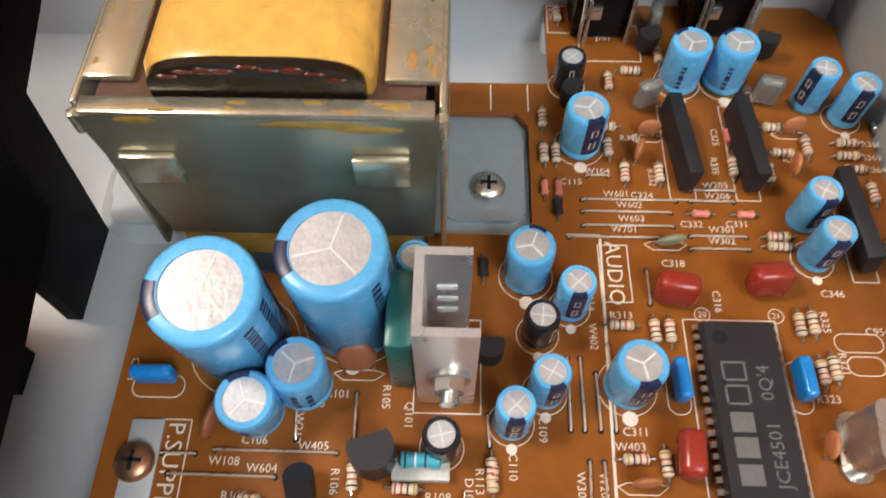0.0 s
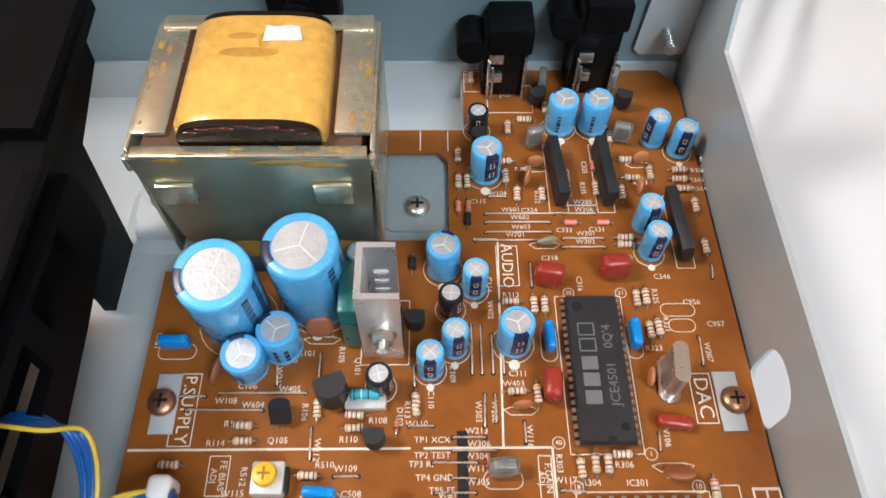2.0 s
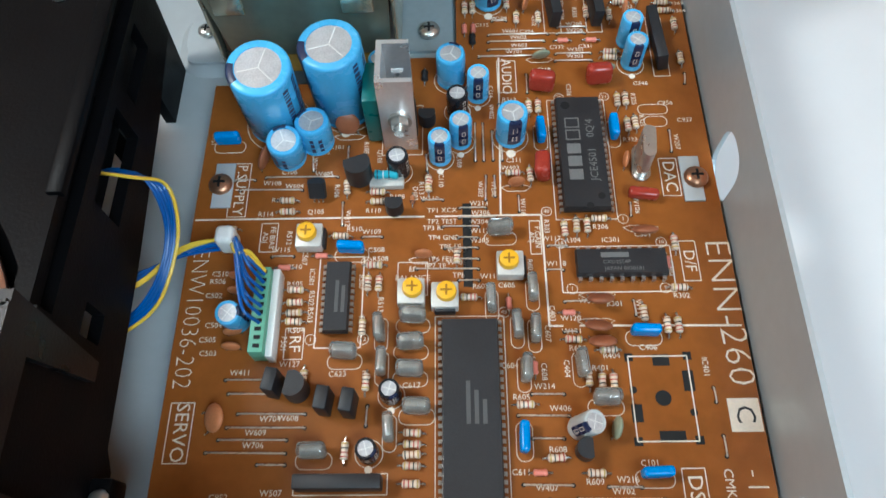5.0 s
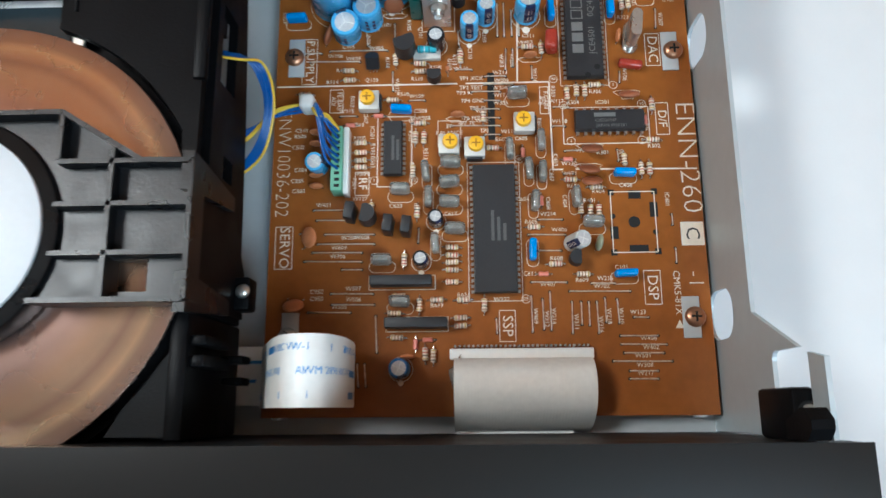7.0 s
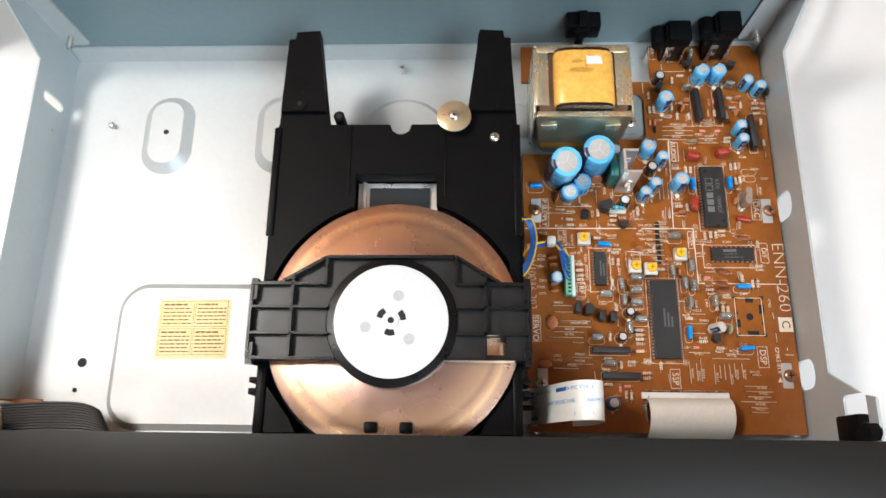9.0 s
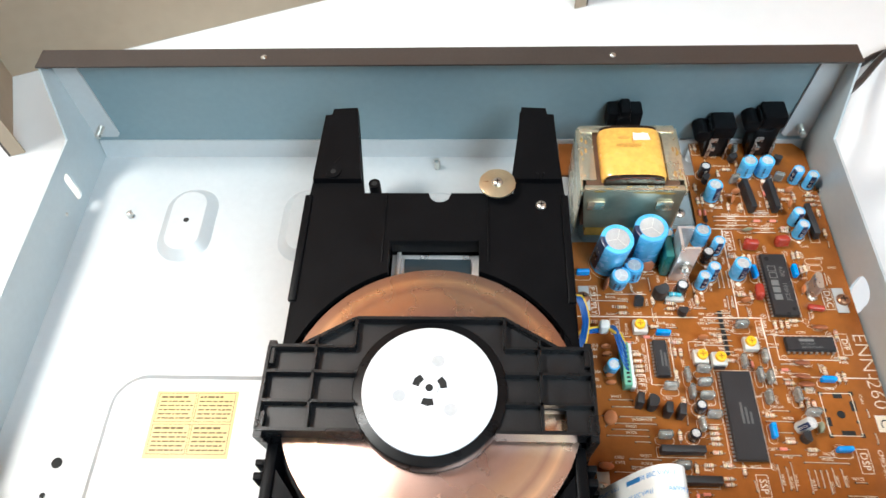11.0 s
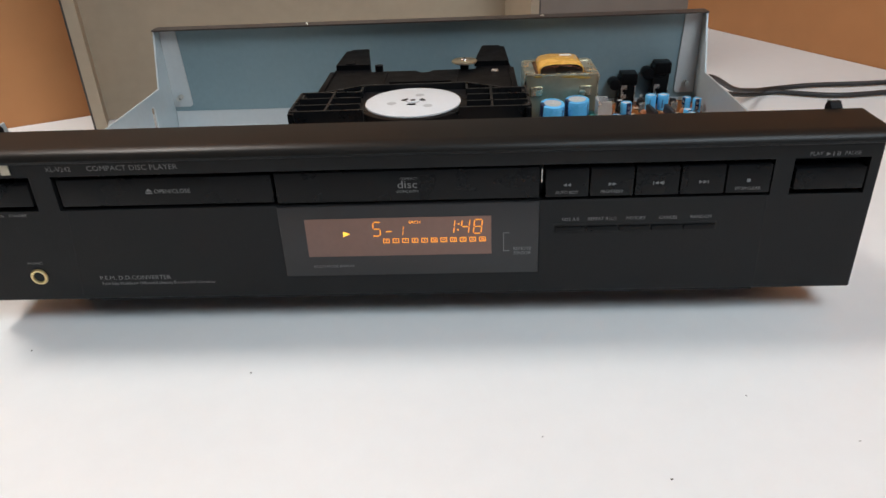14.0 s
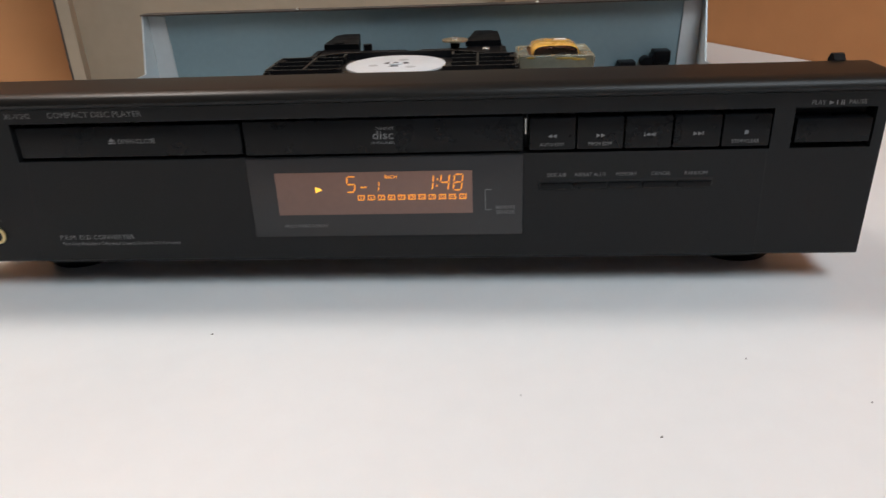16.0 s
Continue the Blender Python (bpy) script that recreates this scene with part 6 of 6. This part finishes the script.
for x in (-11.5, -9, -6.2, -3.8, -0.5, 2.2, 5.4, 8.3, 11):
    part("varnish_drip", ball(bm_new(), (CX + x, CY - HY - 1.5, 80.4 - 0.012 * x * x - 0.3 * math.sin(3 * x)), 1.7, 0.5, 0.5 + 0.2 * math.sin(5 * x)), DRIP, tf)
b = bm_new()
prism(b, [(CX + 1, CY + 6.5), (CX + 9.5, CY + 6.8), (CX + 8.6, CY + 11), (CX + 6.4, CY + 11.6), (CX + 3.4, CY + 11), (CX + 1.2, CY + 11.6)], 81.5, 81.8)
part("torn_paper", b, mat("torn_white_paper", (0.7, 0.68, 0.66), 0.8, 0, 0.1, 200), tf, "patch of torn white paper", False)
BLOTCH = mat("brown_tape_stain", (0.52, 0.27, 0.05), 0.3, 0, 0.2, 60)
for x, y, rx, ry in ((-1.5, 3.2, 6.5, 1.5), (-3.6, 8.2, 3.2, 1.1), (1.2, 7.0, 1.2, 2.6)):
    part("varnish_stain", ball(bm_new(), (CX + x, CY + y, 81.66), rx, ry, 0.1, 16, 6), BLOTCH, tf)
for x, y, r in ((X0 + 3, Y0 + 24, 1.4), (X1 - 3, Y0 + 25, 1.3), (X1 - 4, Y0 + 9, 1.6), (X0 + 3.5, Y0 + 30, 1.2)):
    part("rust_spot", ball(bm_new(), (x, y, 75.55), r * 0.5, r * 1.5, 0.12), RUST, tf)
for k in range(22):
    left = k % 2
    x = (X0 + 0.4 if left else X1 - 0.6) + random.uniform(0, 1.2) * (1 if left else -1)
    part("rust_spot", ball(bm_new(), (x, Y0 + random.uniform(6, 38), 75.56), random.uniform(0.25, 0.6), random.uniform(0.5, 2.2), 0.1, 8, 5), RUST if k % 3 else OCHRE, tf)
for k in range(9):
    part("rust_spot", ball(bm_new(), (random.uniform(X0 + 3, X1 - 3), Y0 + random.uniform(-0.9, 1.4), 75.58), random.uniform(0.6, 2.6), 0.35, 0.08, 8, 5), RUST if k % 2 else OCHRE, tf)
part("lower_core", box(bm_new(), X0 + 5, X1 - 5, Y0 - 0.6, Y0 + 4, 36, 44), PAPER, tf)
b = bm_new()
frustum(b, rounded(76, 140, 192, 230, 6, 5), rounded(78, 138.6, 195, 226, 5, 5), 24, 31.0)
part("raised_pad", b, PADM, chassis, "raised steel pad under the transformer")
b = bm_new()
frustum(b, rounded(50, 75, 197, 224, 10, 6), rounded(53.5, 75, 200.5, 220.5, 8, 6), 24, 28.0)
part("pressed_pad", b, STEEL, chassis, "round pressed pad in the floor")

# ---- sockets on the rear edge ----
for x, y, top in ((155, 245.6, 25.5), (180.2, 246.2, 33)):
    k = thing("rear_socket", (x, y, Z), "black socket block with bent metal contacts", "socket", "rear sockets")
    part("block", box(bm_new(), -6.4, 6.4, 0.4, 11.6, 0, top - 3, 0.8), GLOSSBLK, k)
    part("cap_block", box(bm_new(), -5.2, 7.2, -1.0, 11.6, top - 9, top, 1.0), BLACK, k)
    part("barrel", cyl(bm_new(), (-9.4, 0.5, top - 9), 4.4, 11, "y", 20, None, 0.6), BLACK, k)
    part("barrel_neck", box(bm_new(), -9.4, -5, 3, 10, top - 11.5, top - 6.5, 0.4), BLACK, k)
    for u, z1 in ((-4.6, 14), (-3.4, 11), (5.6, 16)):
        part("contact", tube(bm_new(), [(u, 0.3, z1), (u, -0.6, z1), (u, -1.0, z1 * 0.5), (u, -1.0, -0.3)], 0.45, 6), TIN, k)
    for z1 in (6, 13):
        part("solder_tab", box(bm_new(), -4.6, -0.6, -0.4, 0.4, z1, z1 + 3.2, 0.2), TIN, k)
k = thing("cord_grommet", (100.5, 250, 62), "black moulded mains cord grommet in the back wall", "grommet")
part("block", box(bm_new(), -9.5, 9.5, -2, 8, -7, 5, 1.2), BLACK, k)
part("neck", cyl(bm_new(), (-1, -5, 1), 4, 12, "y", 20, None, 0.6), BLACK, k)
part("key", box(bm_new(), -3.2, 2.2, -4.5, 6, 3, 9, 1.0), BLACK, k)
part("strain_post", cyl(bm_new(), (0, 2, -28.4), 2.6, 22, "z", 12), BLACK, k)

# ---- flat cables ----
fl = thing("flat_cable", (0, 0, Z), "white flat ribbon cable with blue printing", "flat cable", "flat cables")
fl.matrix_world = Matrix()
arch = smoothed([(72, 35.6), (69, 38), (71, 46), (76, 60), (81, 73), (86, 82), (91.5, 84.8), (96.5, 82.4), (99, 75), (99.5, 64), (98.5, 50), (95, 40), (90, 35.8)], 6)
ridge = [Vector((q[0], q[1])) for q in arch]
part("ribbon", sheet(bm_new(), [tuple(q) for q in ridge], 33.8, 51.6, 0.3, "y"), FFCM, fl)


def wrapped(ob, start):
    """Bends flat lettering or bars, laid out along x from start mm, round the ribbon's arch."""
    for v in ob.data.vertices:
        left, i = max(start + v.co.x / MM, 0.0), 0
        while i < len(ridge) - 2 and left > (ridge[i + 1] - ridge[i]).length:
            left -= (ridge[i + 1] - ridge[i]).length
            i += 1
        d = (ridge[i + 1] - ridge[i]).normalized()
        p = ridge[i] + d * left + Vector((-d.y, d.x)) * 0.42
        v.co = (p.x * MM, v.co.y, p.y * MM)


for y, starts in ((48.4, (12, 42, 72)), (42.6, (26, 56, 86)), (36.8, (6, 50, 78))):
    for k, at0 in enumerate(starts):
        if y > 40:
            t = text("printed_text", "AWM 2896 80C VW-1" if y < 45 else "2896 80C VW-1", 1.9, FFCB, fl, (0, 0, 0), align="LEFT")
            t.matrix_basis = Matrix()
            for v in t.data.vertices:
                v.co.y += y * MM
            wrapped(t, at0)
        t = part("printed_bar", box(bm_new(), 0, 9, y - 0.9, y + 0.9, 0, 0.05), FFCB, fl, "", False)
        wrapped(t, at0 + (23 if y > 40 else 0))
part("lower_ribbon", box(bm_new(), 57, 76, 34.6, 52.6, 35.3, 35.7), FFCM, fl)
for x0, x1, y in ((58, 68, 47.8), (58, 66, 42)):
    part("printed_bar", box(bm_new(), x0, x1, y - 0.5, y + 0.5, 35.6, 35.8), FFCB, fl, "", False)
fr = thing("flat_cable", (0, 0, Z), "wide white flat ribbon cable bent over towards the front", "flat cable", "flat cables")
fr.matrix_world = Matrix()
arch = smoothed([(48.4, 35.5), (47.8, 40), (44.3, 44.5), (38.6, 45.4), (33.6, 43), (30, 38.5), (27, 32), (25.8, 26)], 5)
part("ribbon", sheet(bm_new(), [(q[0], q[1]) for q in arch], 127.4, 169.4, 0.3, "x"), FFCW, fr)
part("socket", box(bm_new(), 126, 170.6, 48.0, 51.4, Z, 35.6, 0.4), FFCM, fr, "white cable socket")
for k in range(30):
    part("pin", box(bm_new(), 127.4 + 1.42 * k, 128.1 + 1.42 * k, 51.8, 52.5, Z, 35.4), TIN, fr, "", False)
for k in range(6):
    part("wire_end", tube(bm_new(), smoothed([(129.4 - 0.5 * k, 49.5 - 0.9 * k, 36.2 - 0.1 * k), (127.5 - 0.3 * k, 44, 37.5), (128, 36, 36)], 4), 0.25, 5), TIN, fr)
part("lower_ribbon", box(bm_new(), 128, 164, 22, 28.5, 28, 28.4), FFCM, fr)

# ---- corner board by the headphone socket ----
pb = thing("socket_board", (-203, 36, 40), "small brown board with a white plug at the corner", "circuit board")
part("board", box(bm_new(), -17, 17, -10, 8, -1, 0.6), PCB, pb, "", False)
part("post", box(bm_new(), -15, -12, -4, 2, -16, -1), BLACK, pb), part("post", box(bm_new(), 12, 15, -4, 2, -16, -1), BLACK, pb)
part("plug", box(bm_new(), -6, 2.5, -9, 6.4, 0.6, 11, 0.6), WHITEP, pb, "white plug")
part("grey_block", box(bm_new(), -24, -14, -9, 9, 0.6, 14, 0.8), STEEL, pb)
cb = thing("black_cable_bundle", (-180, 32, 26), "looped bundle of flat black ribbon wires", "cables")
cb.matrix_world = Matrix()
for k in range(11):
    z = 50.5 - 0.55 * k
    y = 41 - 1.3 * k
    part("wire", tube(bm_new(), smoothed([(-201, y - 1, z), (-178, y + 0.4, z + 0.5), (-160 + 0.3 * k, y, z), (-151 + 0.5 * k, max(26.6, y - 3), z - 1.5), (-150 + 0.5 * k, max(26.6, y - 7), z - 5), (-153 + 0.5 * k, max(26.6, y - 9), z - 9)], 5), 0.75, 6), CABLE, cb)

# ---- cables behind the player ----
for k, pts in enumerate((((212, 262, 52), (235, 285, 42), (265, 320, 22), (300, 362, 8), (328, 384, 3), (365, 391, 3), (420, 392, 3), (470, 398, 3)), ((196, 262, 48), (222, 290, 38), (258, 330, 16), (298, 366, 3.2), (324, 372, 3), (350, 362, 3), (382, 356, 3), (450, 366, 3)))):
    c = thing("audio_cable", (pts[0][0], pts[0][1], 0), "thin black audio cable trailing over the table", "cable", "audio cables")
    c.matrix_world = Matrix()
    part("cord", tube(bm_new(), smoothed(pts, 8), 2.3, 10), CABLE, c)
